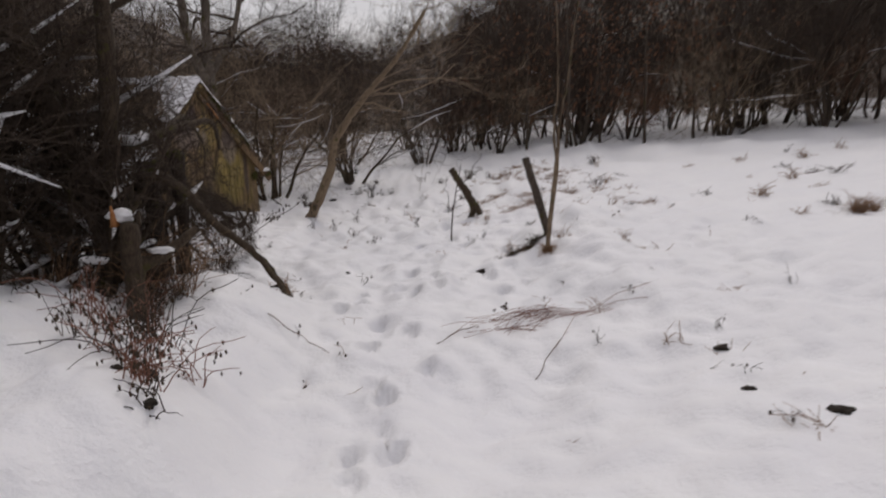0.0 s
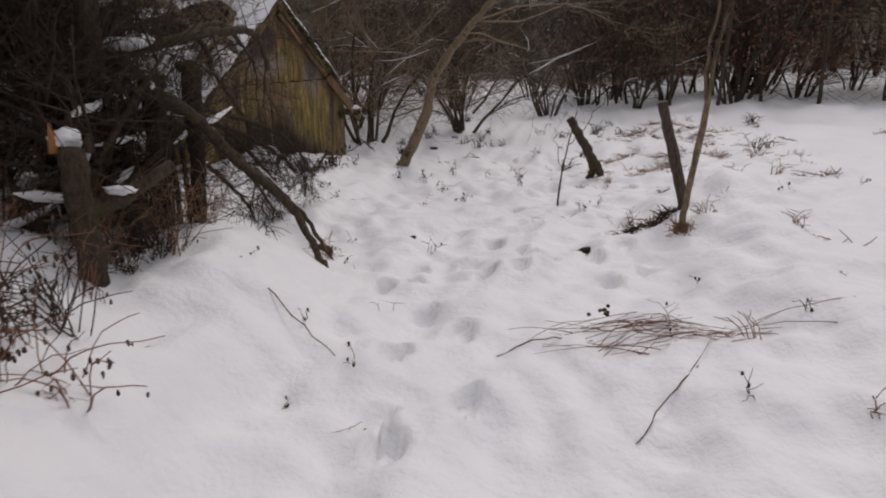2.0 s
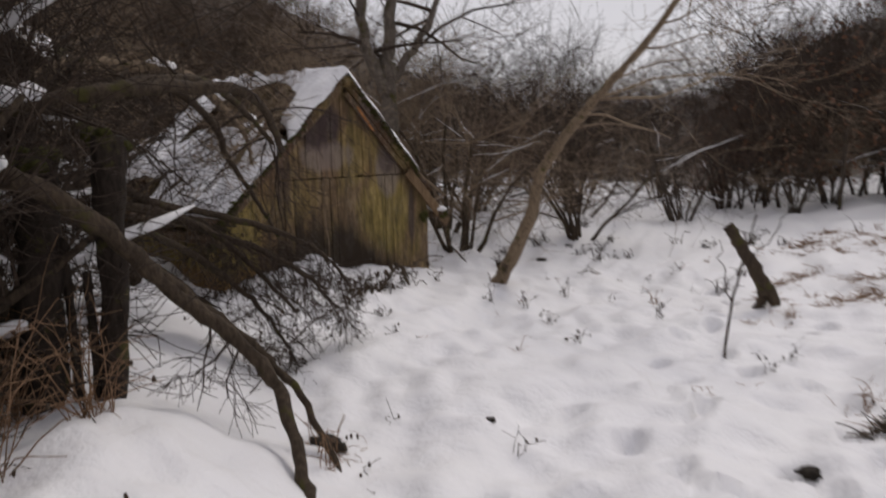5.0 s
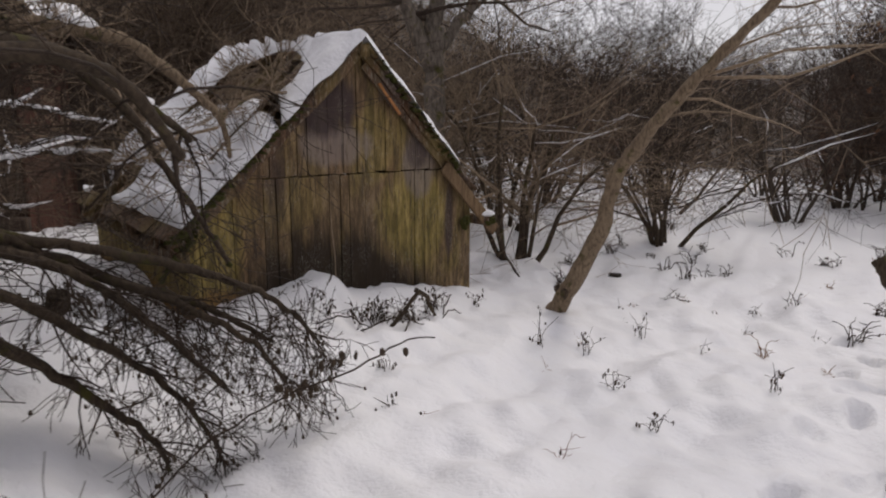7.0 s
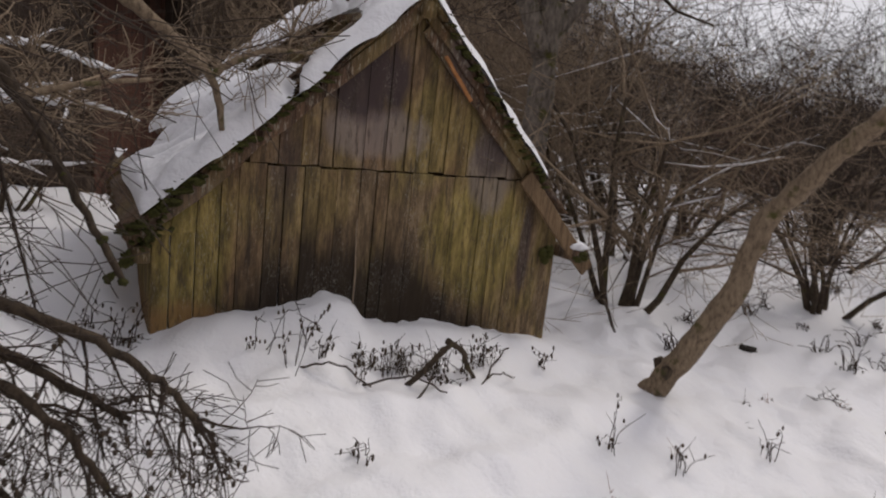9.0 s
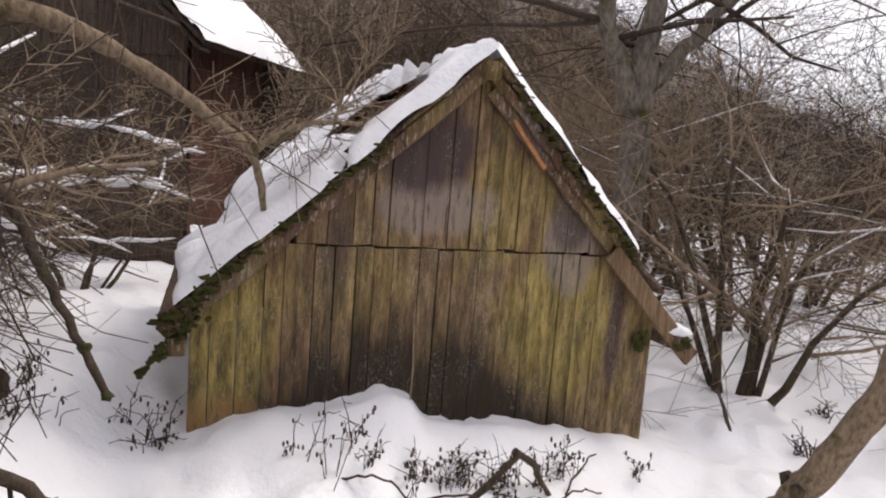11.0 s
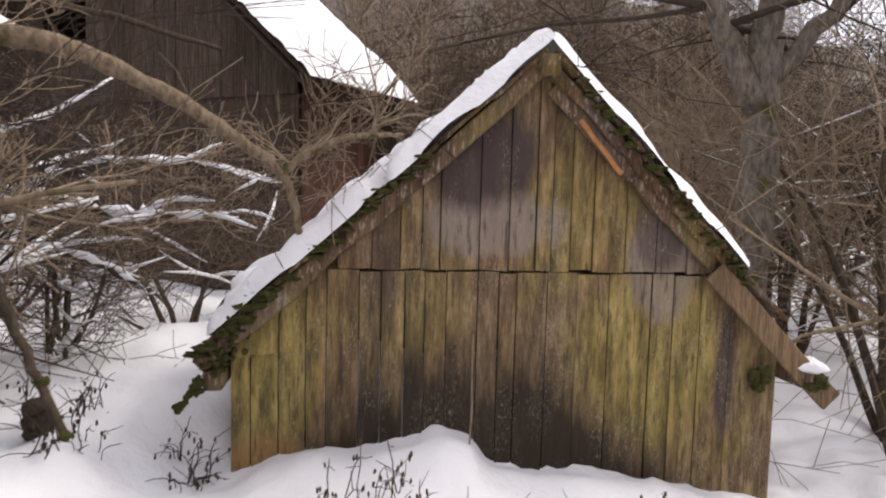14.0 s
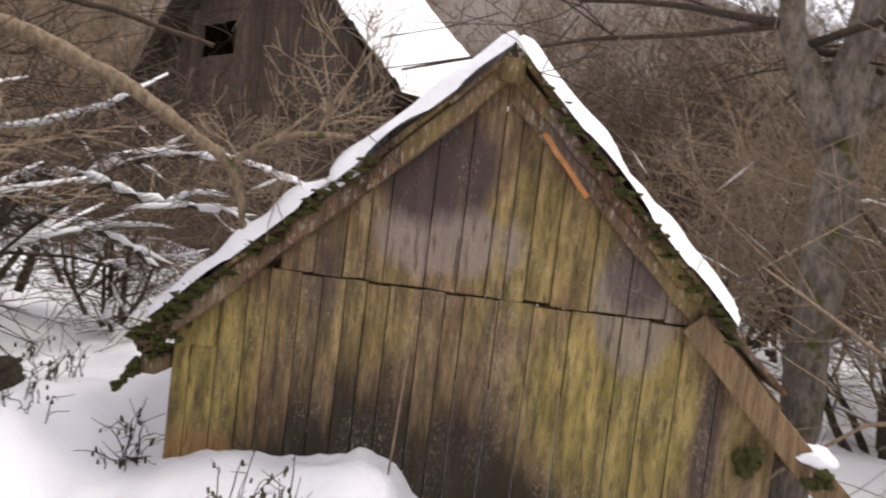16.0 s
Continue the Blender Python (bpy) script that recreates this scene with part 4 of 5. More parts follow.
for k in range(12):
    l = sl[1 + k % 2]
    grow(rr, l[rr.randrange(4, len(l))][0], (rr.uniform(-1, 1), rr.uniform(-1, 1), 0.6), rr.uniform(0.4, 0.9), 0.006, 1, tw, 3, 0, 0.5, 0.3, 4)
part("twig", join(tubes(tw[1], 4), tubes(tw[0], 3)), TWIG, sap)
thin = empty("sapling", pose(0.01, 9.42, ground_z(0.01, 9.42)), "thin dark whip of a sapling standing in snow", "sapling")
part("stem", tubes([bent([(0, 0, -0.1), (0.03, 0, 0.35), (0.1, 0.0, 0.75), (0.19, 0, 1.15)], 0.014, 0.006, 5, 0.006)], 6), TWIG, thin)
part("twig", tubes([bent([(0.04, 0, 0.45), (-0.04, 0, 0.7), (-0.06, 0, 0.95)], 0.005, 0.003), bent([(0.1, 0, 0.75), (0.3, 0, 1.0), (0.5, 0.1, 1.3)], 0.005, 0.003)], 4), TWIG, thin)


# ---- old tree at the bank with its arching limbs ----
old = empty("old_tree", pose(-3.1, 5.8, ground_z(-3.1, 5.8)), "old mossy tree with twisted limbs arching to the snow", "tree")
OB = Vector((-3.1, 5.8, ground_z(-3.1, 5.8)))


def limb(name, pts, r0, r1, mat=BARK_MOSS, sides=9, seed=1, parent=old, at=OB, wob=0.012):
    line = bent([Vector(p) - at for p in pts], r0, r1, 7, wob * 0.8, seed)
    part(name, tubes([line], sides + 2, 0.13, seed), mat, parent)
    return line


L = [limb("trunk", ((-3.05, 5.85, -0.4), (-3.12, 5.75, 0.25), (-3.25, 5.5, 1.0), (-3.3, 5.1, 2.2), (-3.1, 4.8, 3.6)), 0.19, 0.07, seed=1),
     limb("trunk", ((-3.2, 5.7, -0.3), (-3.0, 5.5, 0.6), (-2.75, 5.35, 1.5), (-2.7, 5.5, 3.0)), 0.12, 0.05, seed=2),
     limb("limb", ((-3.0, 5.75, 0.2), (-2.7, 5.55, 0.75), (-2.5, 5.6, 0.8), (-2.38, 5.87, 0.58), (-2.3, 6.1, 0.3), (-2.12, 6.28, 0.05), (-1.9, 6.32, -0.2), (-1.66, 6.12, -0.45), (-1.47, 5.98, ground_z(-1.47, 5.98) - 0.06)), 0.05, 0.024, seed=3),
     limb("limb", ((-2.36, 5.9, 0.54), (-2.26, 6.18, 0.24), (-2.06, 6.36, -0.02), (-1.88, 6.45, -0.28), (-1.6, 6.42, ground_z(-1.6, 6.42) - 0.05)), 0.028, 0.016, seed=4),
     limb("limb", ((-3.15, 5.6, 0.8), (-2.85, 5.7, 1.05), (-2.66, 6.15, 1.18), (-2.6, 6.5, 1.22), (-2.53, 6.84, 1.24), (-2.52, 7.1, 1.17), (-2.6, 7.4, 0.9)), 0.048, 0.022, seed=5),
     limb("limb", ((-2.66, 6.15, 1.18), (-2.75, 6.8, 1.3), (-2.85, 7.3, 1.2), (-2.9, 7.7, 0.95)), 0.035, 0.014, seed=6),
     limb("limb", ((-3.3, 5.3, 1.6), (-3.0, 5.8, 2.2), (-2.5, 6.3, 2.6), (-2.0, 6.8, 3.1)), 0.05, 0.02, seed=7)]
tw = [[] for _ in range(4)]
for line in L:
    low = line in (L[2], L[3])
    for k in range(4 if low else 9):
        p, r = line[rr.randrange(4, len(line) // 2 if low else len(line))]
        grow(rr, p, (rr.uniform(-1, 0.6), rr.uniform(-0.6, 1), rr.uniform(-0.9, 0.6)), rr.uniform(0.3, 0.55 if low else 0.85), 0.009, 2, tw, 5, 0.15, 0.5, 0.3, 4, 0.0018)
part("twig", join(tubes(tw[2], 4), tubes(tw[1], 3), tubes(tw[0], 3)), TWIG, old)
part("snow_cap", join(tubes(caps(L, random.Random(4), 0.12), 7), clump(Vector((-2.85, 5.75, 1.14)) - OB, (0.16, 0.1, 0.05), 3, 2), clump(Vector((-3.05, 5.7, 0.25)) - OB, (0.1, 0.14, 0.06), 4, 2)), SNOW, old, "snow on the limbs")

# fallen twiggy crown beside the shed
fallen = empty("fallen_branch", pose(-3.0, 7.3, ground_z(-3, 7.3)), "fallen twiggy branch with dead leaves hanging over snow", "branch")
FB = Vector((-3.0, 7.3, ground_z(-3, 7.3)))
fl = [limb("limb", q, 0.028, 0.01, BARK_MOSS, 7, 30 + k, fallen, FB) for k, q in enumerate((
    ((-3.35, 6.75, 0.62), (-3.1, 7.2, 0.42), (-2.95, 7.5, 0.1), (-2.8, 7.75, -0.25)), ((-3.3, 6.8, 0.5), (-3.05, 7.15, 0.2), (-2.95, 7.5, -0.15), (-2.85, 7.7, -0.5)),
    ((-3.35, 6.8, 0.7), (-3.1, 7.4, 0.35), (-2.8, 7.8, 0.05), (-2.65, 7.95, -0.2)), ((-3.2, 6.9, 0.2), (-3.1, 7.2, -0.1), (-3.0, 7.45, -0.4), (-2.95, 7.5, -0.58)),
    ((-3.35, 6.9, 0.62), (-3.05, 7.45, 0.45), (-2.88, 7.85, 0.28), (-2.76, 8.12, 0.08), (-2.7, 8.25, -0.1)), ((-3.4, 7.0, 0.55), (-3.1, 7.5, 0.3), (-2.95, 7.85, 0.1), (-2.85, 8.1, -0.1))))]
ft = [[] for _ in range(3)]
for line in fl:
    for k in range(15):
        p, r = line[rr.randrange(5, len(line))]
        grow(rr, p, (rr.uniform(-0.3, 1), rr.uniform(-0.4, 1), rr.uniform(-1.3, 0.1)), rr.uniform(0.2, 0.42), 0.006, 2, ft, 5, 0.3, 0.5, 0.3, 4, 0.0018)
part("twig", join(tubes(ft[2], 4), tubes(ft[1], 3), tubes(ft[0], 3)), TWIG, fallen)
dead = []
for k in range(260):
    line = ft[0][rr.randrange(len(ft[0]))]
    dead.append(clump(line[-1][0], (0.008, 0.008, 0.014), k, 1, 0.6))
part("leaf_litter", join(*dead), LEAF, fallen, "curled dead leaves")

# boughs reaching over the shed's eave
bough = empty("bough_tree", pose(-4.3, 6.5, ground_z(-4.3, 6.5)), "old fruit tree with bare mossy boughs over the eave", "tree")
QB = Vector((-4.3, 6.5, ground_z(-4.3, 6.5)))
boughs = [limb("trunk", ((-4.3, 6.5, -0.5), (-4.25, 6.45, 0.4), (-4.2, 6.6, 1.2), (-4.35, 6.5, 2.4)), 0.12, 0.06, BARK_MOSS, 10, 51, bough, QB),
          limb("bough", ((-4.2, 6.6, 1.25), (-4.1, 7.2, 1.5), (-4.08, 7.63, 1.53), (-4.06, 8.15, 1.52), (-4.18, 8.57, 1.39), (-4.24, 8.91, 1.2), (-4.27, 9.12, 1.04), (-4.285, 9.2, 0.77)), 0.06, 0.016, BARK_PALE, 9, 52, bough, QB, 0.006),
          limb("bough", ((-4.27, 9.11, 1.06), (-4.22, 9.25, 1.17), (-4.16, 9.42, 1.24), (-4.13, 9.66, 1.26)), 0.02, 0.011, BARK_PALE, 7, 53, bough, QB, 0.004),
          limb("bough", ((-4.14, 9.5, 1.25), (-4.16, 9.55, 1.4), (-4.18, 9.65, 1.55)), 0.01, 0.006, BARK_PALE, 6, 54, bough, QB, 0.003),
          limb("bough", ((-4.2, 6.6, 1.1), (-3.6, 7.35, 1.35), (-3.48, 7.78, 1.11), (-3.56, 8.0, 0.87), (-3.44, 8.12, 0.58), (-3.33, 8.27, 0.23)), 0.036, 0.012, BARK_MOSS, 8, 55, bough, QB),
          limb("bough", ((-3.56, 7.98, 0.88), (-3.58, 8.2, 0.95), (-3.59, 8.48, 1.0)), 0.014, 0.008, BARK_PALE, 6, 56, bough, QB, 0.003),
          limb("bough", ((-4.15, 7.0, 1.45), (-4.5, 7.6, 1.75), (-4.7, 8.2, 1.8), (-4.8, 8.9, 1.7)), 0.035, 0.012, BARK_MOSS, 7, 57, bough, QB)]
bt = [[] for _ in range(4)]
for line in boughs[1:]:
    for k in range(10):
        p, r = line[rr.randrange(2, max(3, int(len(line) * 0.5)))]
        grow(rr, p, (rr.uniform(-1, 0.2), rr.uniform(-0.5, 1), rr.uniform(-0.5, 0.9)), rr.uniform(0.25, 0.5), 0.007, 2, bt, 5, 0.0, 0.5, 0.3, 4)
part("twig", join(tubes(bt[2], 4), tubes(bt[1], 3), tubes(bt[0], 3)), TWIG_PALE, bough)
part("moss", join(*[clump(boughs[1][rr.randrange(2, 20)][0] + Vector((rr.uniform(-0.03, 0.03), 0, rr.uniform(0.0, 0.035))), (0.025, 0.035, 0.015), k + 40, 2, 0.9) for k in range(34)]), MOSS, bough, "patches of moss")
part("moss", join(*[clump(boughs[4][rr.randrange(len(boughs[4]))][0], (0.02, 0.02, 0.018), k, 2, 0.8) for k in range(14)]), MOSS, bough, "tufts of moss")
part("snow_cap", tubes(caps(boughs[1:2], random.Random(6), 0.2, 0.04), 7), SNOW, bough, "snow on the bough")

# posts of the fallen fence by the old tree
stake("fence_post", (-2.58, 6.0, ground_z(-2.58, 6.0) - 0.02), (-2.54, 6.06, 0.98), 0.05, 0.07, BARK_DARK, "dark post with a mossy top standing at the bank", "post", "old fence posts", 5, True)
stake("tree_stump", (-2.76, 5.77, ground_z(-2.76, 5.77) - 0.02), (-2.72, 5.84, 0.9), 0.1, 0.085, BARK_DARK, "tall mossy tree stump at the bank", "stump", "", 6, True)
for k, (x, y, h) in enumerate(((-2.69, 5.9, 0.75), (-2.65, 5.97, 0.6), (-2.85, 5.6, 0.8))):
    stake("stake", (x, y, ground_z(x, y) - 0.02), (x + 0.03, y - 0.02, ground_z(x, y) + h), 0.022, 0.018, BARK_DARK, "thin weathered stake leaning by the stump", "stake", "stakes by the stump", 7 + k)

# thicket on the left bank
for x, y, tall, seed in ((-3.6, 4.5, 3.0, 431), (-4.2, 5.0, 3.2, 432), (-4.2, 3.8, 3.0, 433), (-4.8, 6.0, 3.0, 434), (-3.8, 5.4, 3.2, 435), (-5.2, 5.0, 3.2, 436), (-5.6, 7.0, 2.8, 437), (-3.0, 5.0, 2.2, 441), (-3.6, 5.9, 1.9, 443)):
    add_shrub("bush", shrub_mesh(seed, tall, 8, 6, 0.04, 0.6, 0.45, 3), standing(x, y), (BARK_MOSS, TWIG), "dense dark leafless bush on the snowy bank", "bush", "bushes on the bank", 0.4, seed, pad=0.022)


# snow-laden limbs of the hedge before the barn
for k, pts in enumerate((((-6.5, 6.9, -0.2), (-6.36, 7.28, 0.6), (-6.26, 7.52, 0.86), (-6.1, 7.95, 0.9), (-5.97, 8.29, 0.81), (-5.82, 8.66, 0.79), (-5.67, 9.05, 0.8)),
                         ((-6.6, 6.9, -0.1), (-6.35, 7.29, 0.48), (-6.2, 7.68, 0.59), (-6.02, 8.15, 0.51), (-5.88, 8.5, 0.34)),
                         ((-7.0, 7.2, -0.1), (-6.9, 7.5, 0.7), (-6.6, 8.2, 1.1), (-6.4, 8.9, 1.15), (-6.3, 9.4, 1.05)))):
    hedge = empty("hedge_limb", Matrix.Translation(pts[0]), "arching mossy hedge limb carrying a line of snow", "branch", "hedge before the barn")
    line = limb("limb", pts, 0.04, 0.014, BARK_MOSS, 8, 71 + k, hedge, Vector(pts[0]))
    ht = [[] for _ in range(3)]
    for j in range(14):
        grow(rr, line[rr.randrange(6, len(line))][0], (rr.uniform(-0.6, 0.6), rr.uniform(-0.5, 1), rr.uniform(-0.5, 1)), rr.uniform(0.3, 0.6), 0.008, 2, ht, 5, 0.05, 0.6, 0.3, 4)
    part("twig", join(tubes(ht[2], 4), tubes(ht[1], 3), tubes(ht[0], 3)), TWIG_PALE, hedge)
    part("snow_cap", tubes(caps([line] + ht[2], random.Random(80 + k), 0.85, 0.004, 0.012), 7), SNOW, hedge, "snow lying along the limb")

# broken snag at the bank
snag_z = ground_z(-2.42, 4.62)
snag = stake("tree_stump", (-2.42, 4.62, snag_z - 0.02), (-2.3, 4.5, 0.6), 0.09, 0.065, BARK_MOSS, "broken mossy stump with snow on its torn top", "stump", "", 61)
for k, (dx, dy, h) in enumerate(((0.08, 0.02, 0.1), (-0.05, -0.06, 0.16), (0.02, 0.08, 0.06))):
    o = Vector((0.06 + dx, -0.06 + dy, 0.6 - snag_z))
    part("splinter", tubes([[(o, 0.035), (o + Vector((dx * 0.3, 0, h)), 0.006)]], 6, 0.2, k), RAW if k == 1 else BARK_MOSS, snag, "torn splinter of wood")
part("branch_stub", tubes([bent([(0.05, -0.05, 0.45), (0.25, 0.02, 0.5), (0.5, 0.2, 0.68)], 0.06, 0.03, 4, 0.01)], 8, 0.15), BARK_MOSS, snag)
part("snow_cap", join(clump(Vector((0.02, -0.05, 0.67 - snag_z)), (0.085, 0.07, 0.055), 4, 3, 0.6), clump((0.27, 0.02, 0.56), (0.1, 0.04, 0.025), 6, 3, 0.6)), SNOW, snag, "pad of snow on the torn top")

# ---- dry weeds, straw, litter ----
def weed(x, y, h, n, seed, mat=STRAW, leaves=0, spread=0.6, name="weed", label="dry brown weed stalks standing in the snow", rad=0.0022, flat=0.0):
    r = random.Random(seed)
    z = ground_z(x, y)
    e = empty(name, pose(x, y, z), label, "weed", "dry weeds in the snow")
    lines, tips = [], []
    for k in range(n):
        a, l = r.uniform(0, 6.283), h * r.uniform(0.5, 1.15)
        o = Vector((math.cos(a), math.sin(a), 0))
        up = r.uniform(0.2, 1.0) if not flat else r.uniform(0, 0.25) * (1 - flat) + 0.03
        s = spread * r.uniform(0.2, 1)
        p0 = Vector((r.uniform(-1, 1), r.uniform(-1, 1), 0)) * 0.09 * spread
        p0.z = ground_z(x + p0.x, y + p0.y) - z - 0.02
        p1 = p0 + o * l * s * 0.4 + Vector((0, 0, l * up * 0.6))
        p2 = p0 + o * l * s + Vector((r.uniform(-0.05, 0.05), r.uniform(-0.05, 0.05), l * up * r.uniform(0.5, 0.95)))
        lines.append(bent([p0, p1, p2], rad * 1.4, rad * 0.7, 3, 0.008, k))
        tips += [p1, p2, p1.lerp(p2, 0.5)]
        if r.random() < 0.6:
            lines.append(bent([p1, p1 + Vector((r.uniform(-0.1, 0.1), r.uniform(-0.1, 0.1), r.uniform(-0.02, 0.1)))], rad, rad * 0.6, 2, 0.004, k))
    part("stalk", tubes(lines, 4), mat, e)
    if leaves:
        part("leaf_litter", join(*[clump(r.choice(tips) + Vector([r.uniform(-0.03, 0.03) for _ in range(3)]), (0.008, 0.007, 0.016), k + seed, 1, 0.7) for k in range(leaves)]), LEAF, e, "curled dead leaves")
    return e


for k, (x, y, h, n) in enumerate(((-1.77, 3.42, 0.7, 14), (-1.62, 3.15, 0.5, 10), (-1.95, 3.85, 0.8, 18), (-1.5, 2.8, 0.3, 8), (-2.2, 3.4, 0.6, 10), (-2.1, 4.2, 0.6, 12))):
    weed(x, y, h, n, 500 + k, RED_STRAW if k % 2 else TWIG, 26, 0.6)
for k in range(18):
    x, y = -2.7 + rr.uniform(-0.5, 0.5), 5.4 + rr.uniform(-0.7, 0.6)
    weed(x, y, 0.75, 30, 520 + k, STRAW if k % 2 else TWIG, 8, 0.7, label="tuft of dry grass at the foot of the old tree")
for k, (x, y, h, n) in enumerate(((-3.72, 9.55, 0.3, 9), (-3.6, 9.8, 0.32, 12), (-3.5, 10.05, 0.3, 12), (-3.42, 10.3, 0.28, 12), (-3.35, 10.6, 0.25, 8), (-3.68, 9.35, 0.5, 5), (-3.2, 11.2, 0.25, 6), (-3.25, 10.1, 0.2, 8), (-3.55, 9.95, 0.28, 16), (-3.45, 10.2, 0.3, 16), (-3.6, 10.1, 0.22, 14), (-3.3, 10.4, 0.22, 12), (-3.38, 10.75, 0.28, 9), (-3.5, 9.7, 0.45, 5))):
    weed(x, y, h, n, 540 + k, TWIG, 14, 0.6, label="dark withered weeds in front of the shed wall")
ob = stake("stick", (-3.36, 9.95, ground_z(-3.36, 9.95)), (-3.21, 10.13, ground_z(-3.21, 10.13) + 0.26), 0.019, 0.016, BARK_MOSS, "crooked dark forked stick standing before the shed wall", "stick", "", 31)
dz = ground_z(-3.19, 10.36) - ground_z(-3.36, 9.95)
part("fork", tubes([bent([(0.13, 0.16, dz + 0.27), (0.17, 0.26, dz + 0.2), (0.16, 0.33, dz + 0.1), (0.18, 0.42, dz - 0.03)], 0.02, 0.014, 4, 0.004)], 7, 0.1), BARK_MOSS, ob)
for k, (x0, y0, x1, y1) in enumerate(((-3.5, 9.7, -3.05, 9.95), (-3.1, 10.25, -3.15, 10.75), (-3.15, 9.8, -3.3, 10.2), (-3.2, 10.5, -3.4, 11.0), (-3.7, 9.4, -3.3, 9.6))):
    m0 = Vector((x0, y0, ground_z(x0, y0) - 0.01))
    m1 = Vector((x1, y1, ground_z(x1, y1) + 0.03))
    st = mesh_object("stick", *tubes([bent([m0, m0.lerp(m1, 0.5) + Vector((0.02, 0, 0.08)), m1], 0.007, 0.004, 5, 0.01, k)], 6, 0.1, k), TWIG)
    tagged(st, "thin crooked twig lying before the shed wall", "stick", "twigs before the shed")
stake("stick", (-3.95, 9.98, ground_z(-3.95, 9.98)), (-4.02, 10.02, 0.28), 0.006, 0.004, TWIG_PALE, "thin pale stick leaning on the shed wall", "stick", "", 33)
stake("stick", (-3.4, 12.55, ground_z(-3.4, 12.55)), (-3.75, 13.0, ground_z(-3.75, 13) + 0.1), 0.016, 0.012, BARK, "thin dark stick poking out of snow", "stick", "", 35)

# heap of reddish straw stalks
heap = empty("straw_heap", pose(0.85, 5.2, ground_z(0.85, 5.2)), "heap of flattened reddish dry stalks on the snow", "straw")
sl = []
for k in range(50):
    a, l = rr.gauss(0.15, 0.5), rr.uniform(0.2, 0.75)
    c = Vector((rr.gauss(0, 0.28), rr.gauss(0, 0.13), 0))
    d = Vector((math.cos(a), math.sin(a), 0)) * l * 0.5 * rr.choice((-1, 1))
    pts = [c - d, c, c + d]
    for p, up in zip(pts, (0.0, rr.uniform(0.01, 0.06), rr.uniform(0, 0.07))):
        p.z = ground_z(0.85 + p.x, 5.2 + p.y) - ground_z(0.85, 5.2) + up
    sl.append(bent(pts, 0.0028, 0.0014, 3, 0.008, k))
part("stalk", tubes(sl, 4), RED_STRAW, heap)
part("leaf_litter", join(*[clump((rr.gauss(-0.28, 0.04), rr.gauss(0.2, 0.04), 0.04 + rr.uniform(0, 0.05)), (0.014, 0.018, 0.012), k, 1, 0.8) for k in range(8)]), LEAF, heap)
for k, (a, b) in enumerate((((1.05, 4.85), (0.72, 4.25)), ((-0.05, 5.0), (0.5, 5.15)), ((-1.75, 5.15), (-0.9, 4.6)))):
    p = [(*q, ground_z(*q) + h) for q, h in ((a, 0.0), ((a[0] * 0.5 + b[0] * 0.5, a[1] * 0.5 + b[1] * 0.5), 0.05), (b, 0.01))]
    o = mesh_object("stalk", *tubes([bent([Vector(q) for q in p], 0.005, 0.003, 5, 0.01, k)], 5), TWIG_RED)
    tagged(o, "long thin dry stalk lying on the snow", "stalk")
p = [Vector(q) for q in ((-2.62, 6.95, ground_z(-2.62, 6.95) - 0.03), (-2.4, 7.2, -0.22), (-2.12, 7.35, 0.0), (-1.85, 7.43, 0.14), (-1.72, 7.66, 0.22), (-1.68, 7.8, 0.2))]
bram = empty("bramble", pose(0, 0, 0), "long arching bramble cane with withered leaves", "bramble")
part("cane", tubes([bent(p, 0.005, 0.003, 6, 0.006)], 5), TWIG, bram)
part("leaf_litter", join(*[clump(p[2].lerp(p[4], rr.random()) + Vector((rr.uniform(-0.06, 0.06), rr.uniform(-0.06, 0.06), rr.uniform(-0.05, 0.05))), (0.012, 0.01, 0.02), k, 1, 0.7) for k in range(22)]), LEAF, bram)

# tufts at the sapling's foot, dark tussocks and bare earth
for k, (x, y, h, n, f) in enumerate(((1.24, 7.5, 0.14, 60, 0), (1.2, 7.45, 0.14, 40, 0), (1.0, 7.9, 0.22, 40, 0.4), (0.85, 7.95, 0.2, 30, 0.4), (1.45, 7.75, 0.2, 16, 0), (5.1, 7.9, 0.35, 90, 0), (5.4, 8.1, 0.3, 80, 0),
                                (2.0, 2.8, 0.35, 12, 0.5), (2.05, 4.1, 0.14, 14, 0.4), (1.92, 3.45, 0.14, 10, 0.2), (2.5, 5.1, 0.2, 12, 0.3), (-1.78, 6.55, 0.18, 40, 0.2), (-1.9, 6.6, 0.16, 30, 0.3), (-1.7, 6.4, 0.3, 10, 0),
                                (1.4, 5.2, 0.35, 5, 0), (1.75, 4.35, 0.2, 8, 0), (0.8, 8.4, 0.25, 10, 0), (1.6, 9.2, 0.25, 14, 0.2), (2.1, 7.2, 0.2, 10, 0))):
    weed(x, y, h, n, 600 + k, STRAW, 0, 0.8, "grass_tuft", "tuft of withered yellow-brown grass in the snow", 0.0025, f)
for k in range(34):
    x, y = rr.uniform(-2.2, 3.4), rr.uniform(9.5, 17)
    if x < -0.6 and y > 15 or (x + 0.6) ** 2 + (y - 10.3) ** 2 < 0.7 or (x < -1.2 and 9 < y < 12):
        continue
    weed(x, y, rr.uniform(0.12, 0.4), rr.randint(3, 12), 700 + k, STRAW if k % 3 else TWIG, 0, 0.6, "grass_tuft", "thin withered grass stalks poking through the snow", 0.003, 0.3 * (k % 2))
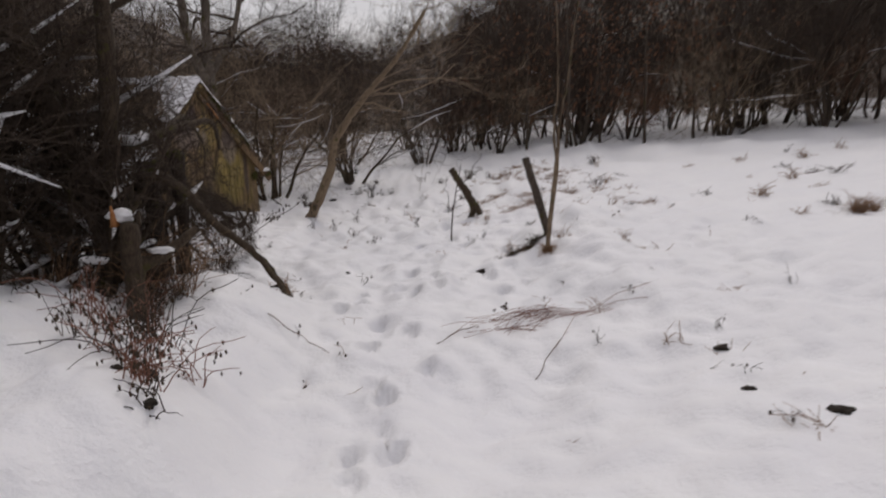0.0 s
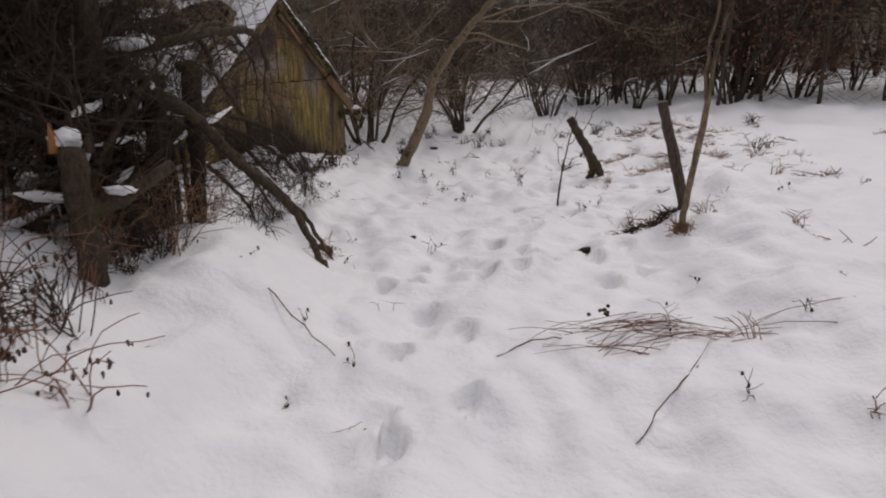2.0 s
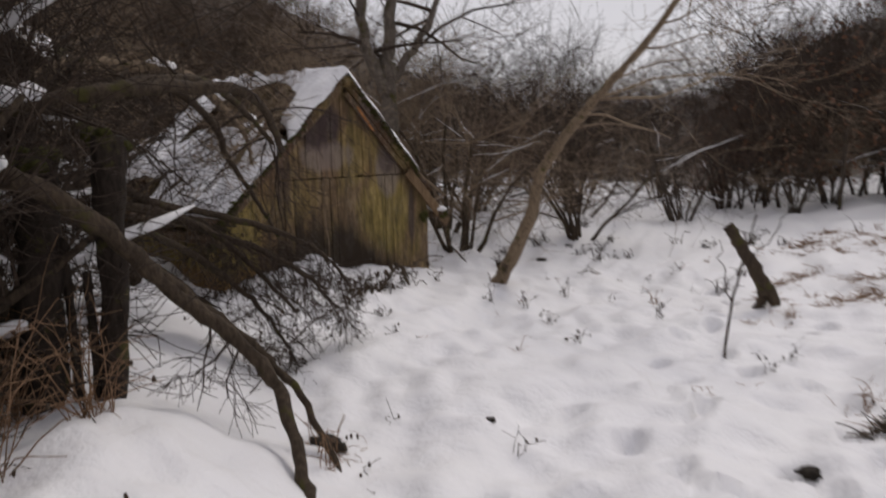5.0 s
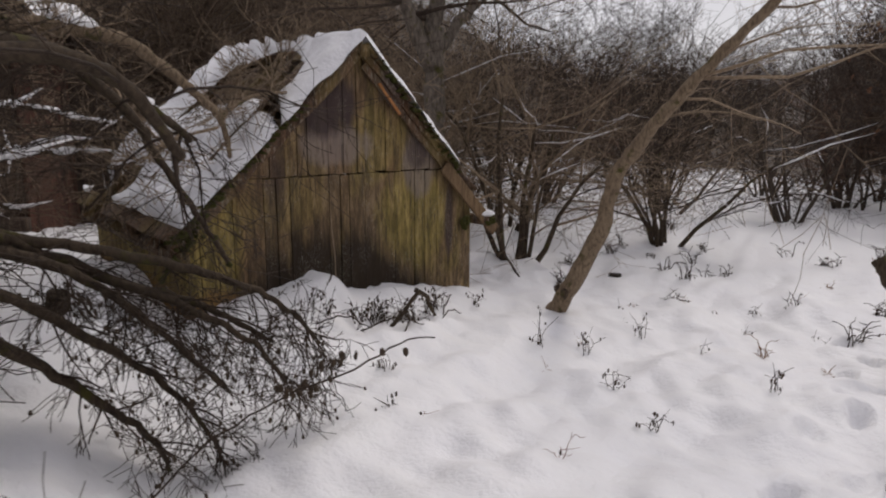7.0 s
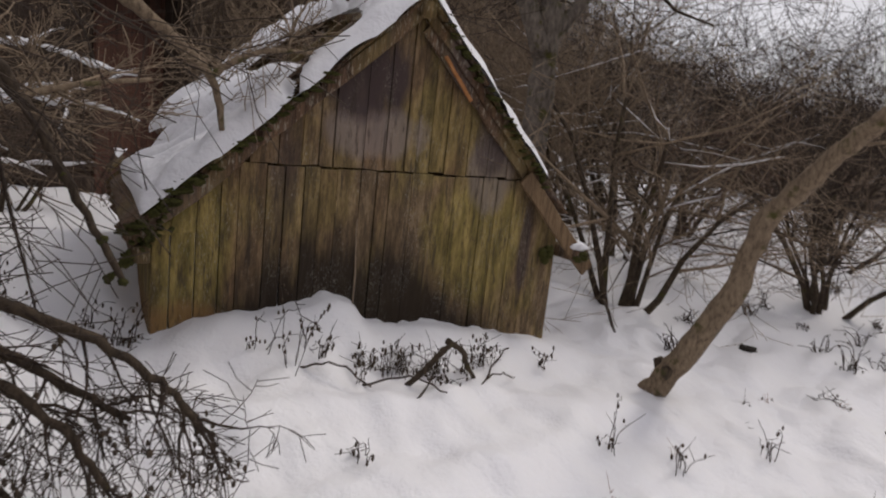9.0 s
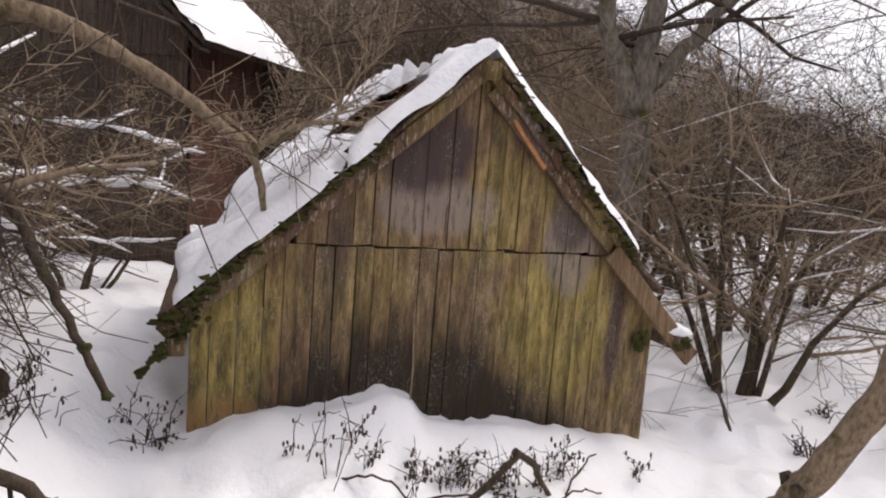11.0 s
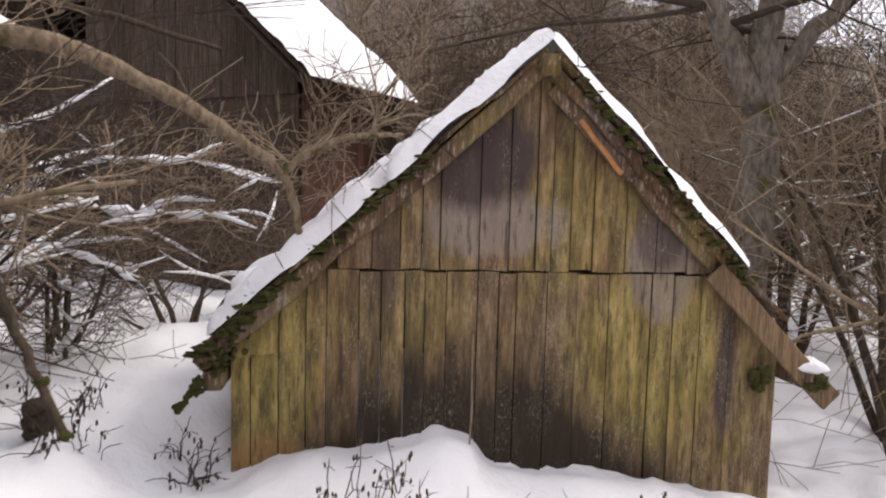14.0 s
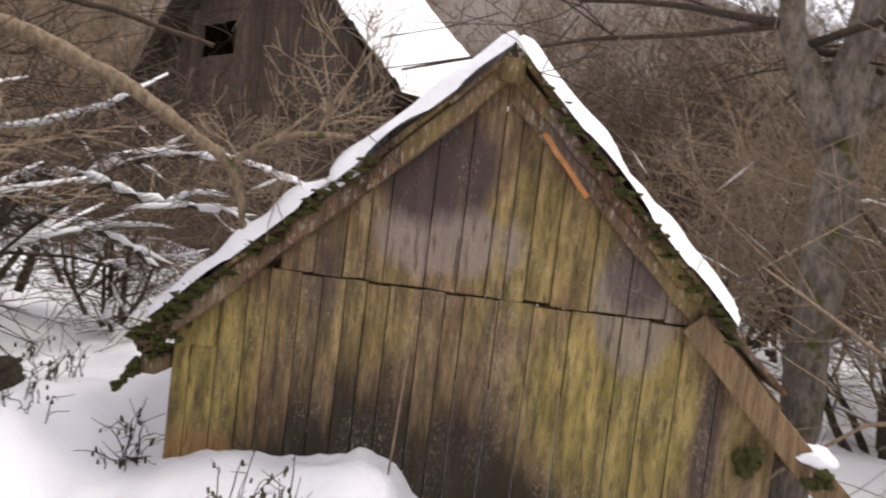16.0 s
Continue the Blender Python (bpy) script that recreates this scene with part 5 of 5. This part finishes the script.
for k in range(40):
    x, y = rr.uniform(0.4, 2.6), rr.uniform(11.5, 16.5)
    weed(x, y, rr.uniform(0.25, 0.5), 22, 760 + k, STRAW, 0, 0.9, "grass_tuft", "flattened reddish brown grass on the bank", 0.004, 0.5)
for k in range(20):
    x, y = rr.uniform(-2.0, 2.4), rr.uniform(3.0, 10.5)
    if abs(x + 0.3) < 0.6 and y < 8.4:
        continue
    weed(x, y, rr.uniform(0.06, 0.28), rr.randint(1, 4), 820 + k, TWIG, 2, 0.5, "stalk", "short dry stalk poking out of the snow", 0.002)
for k, (x, y, s) in enumerate(((0.344, 7.26, 0.1), (0.42, 7.3, 0.06), (2.03, 4.12, 0.05), (1.95, 3.45, 0.04), (2.2, 2.9, 0.06), (-1.58, 3.05, 0.05), (0.95, 7.92, 0.05), (-1.82, 6.58, 0.1), (-2.55, 13.6, 0.08), (-1.2, 7.3, 0.03))):
    o = mesh_object("clod", *clump((0, 0, 0), (s, s * 0.8, s * 0.45), k + 3, 3, 0.6), EARTH)
    o.matrix_basis = pose(x, y, ground_z(x, y) + s * 0.12)
    tagged(o, "dark clod of bare earth showing through snow", "clod")
for k, (x, y) in enumerate(((1.1, 8.0), (1.0, 7.95), (0.9, 7.9), (0.8, 7.85), (1.18, 8.08))):
    weed(x, y, 0.2, 60, 900 + k, BARK_MOSS, 0, 0.9, "grass_tuft", "dark matted tussock of grass by the leaning post", 0.005, 0.3)
for k in range(34):
    x, y = rr.uniform(2.2, 9), rr.uniform(6.5, 17)
    weed(x, y, rr.uniform(0.15, 0.4), rr.randint(6, 24), 920 + k, STRAW if k % 3 else TWIG, 0, 0.9, "grass_tuft", "withered grass tuft on the open snow slope", 0.004, 0.4 * (k % 2))
for k in range(24):
    x, y = rr.uniform(-3.4, 1.0), rr.uniform(12.3, 18)
    weed(x, y, rr.uniform(0.15, 0.45), rr.randint(4, 16), 960 + k, TWIG, 4, 0.7, "weed", "dark dry weeds near the edge of the thicket", 0.004)
for k, (x, y, h) in enumerate(((-2.3, 10.6, 0.5), (-2.05, 10.9, 0.4), (-1.6, 10.2, 0.3), (-1.2, 9.6, 0.35), (-2.9, 9.2, 0.2), (-0.6, 10.6, 0.35), (-1.75, 11.6, 0.4), (-2.5, 8.7, 0.12), (-5.1, 8.3, 0.4), (-4.9, 8.0, 0.35), (-4.75, 8.7, 0.5), (-5.4, 7.9, 0.3))):
    weed(x, y, h, 6, 990 + k, TWIG, 7, 0.5, "weed", "thin dry weed stalk with curled leaves", 0.0022)
# tangled reddish brambles on the edge of the bank
for k, (x, y, h, n) in enumerate(((-1.38, 2.62, 0.22, 12), (-1.5, 2.82, 0.35, 12), (-1.62, 3.02, 0.5, 14), (-1.75, 3.22, 0.6, 18), (-1.95, 3.3, 0.5, 12), (-2.05, 3.6, 0.6, 16), (-1.8, 3.7, 0.7, 18), (-2.4, 3.9, 0.6, 14), (-1.5, 3.4, 0.45, 10))):
    weed(x, y, h, n, 1100 + k, RED_STRAW if k % 3 else TWIG, 14, 1.0, "bramble", "tangled reddish bramble with curled leaves on the bank", 0.003)
for k, (x, y, s) in enumerate(((-1.36, 2.6, 0.04), (-1.7, 2.95, 0.035))):
    o = mesh_object("clod", *clump((0, 0, 0), (s, s * 0.8, s * 0.6), k + 23, 3, 0.6), EARTH)
    o.matrix_basis = pose(x, y, ground_z(x, y) + s * 0.1)
    tagged(o, "dark clod of bare earth showing through snow", "clod")
# fine stalks all over the open snow
srr = random.Random(77)
for k in range(70):
    x, y = srr.uniform(-2.6, 3.2), srr.uniform(2.4, 13.5)
    if (x < -1.9 and y < 8) or (x < -2.2 and y > 10.5) or min(math.hypot(x - p[1][0], y - p[1][1]) for p in PATH) < 0.45:
        continue
    weed(x, y, srr.uniform(0.06, 0.24), srr.randint(1, 5), 1200 + k, (TWIG, STRAW, RED_STRAW)[k % 3], srr.randint(0, 3), 0.7, "stalk", "short dry stalk poking out of the snow", 0.0016)
# stub and withered stems beside the shed's corner
stake("tree_stump", (-4.75, 8.07, ground_z(-4.75, 8.07) - 0.03), (-4.7, 8.05, ground_z(-4.75, 8.07) + 0.13), 0.08, 0.07, BARK_MOSS, "short mossy stub showing above the snow", "stump", "", 63)
for k, (x, y, h, n) in enumerate(((-4.5, 8.76, 0.42, 9), (-4.42, 8.7, 0.3, 8), (-4.6, 8.25, 0.3, 9), (-4.5, 8.1, 0.3, 10), (-4.9, 8.2, 0.25, 8), (-3.9, 9.25, 0.5, 4), (-3.8, 9.55, 0.5, 4))):
    weed(x, y, h, n, 1300 + k, TWIG, 10, 0.7, "weed", "dark withered weeds by the corner of the shed", 0.0025)
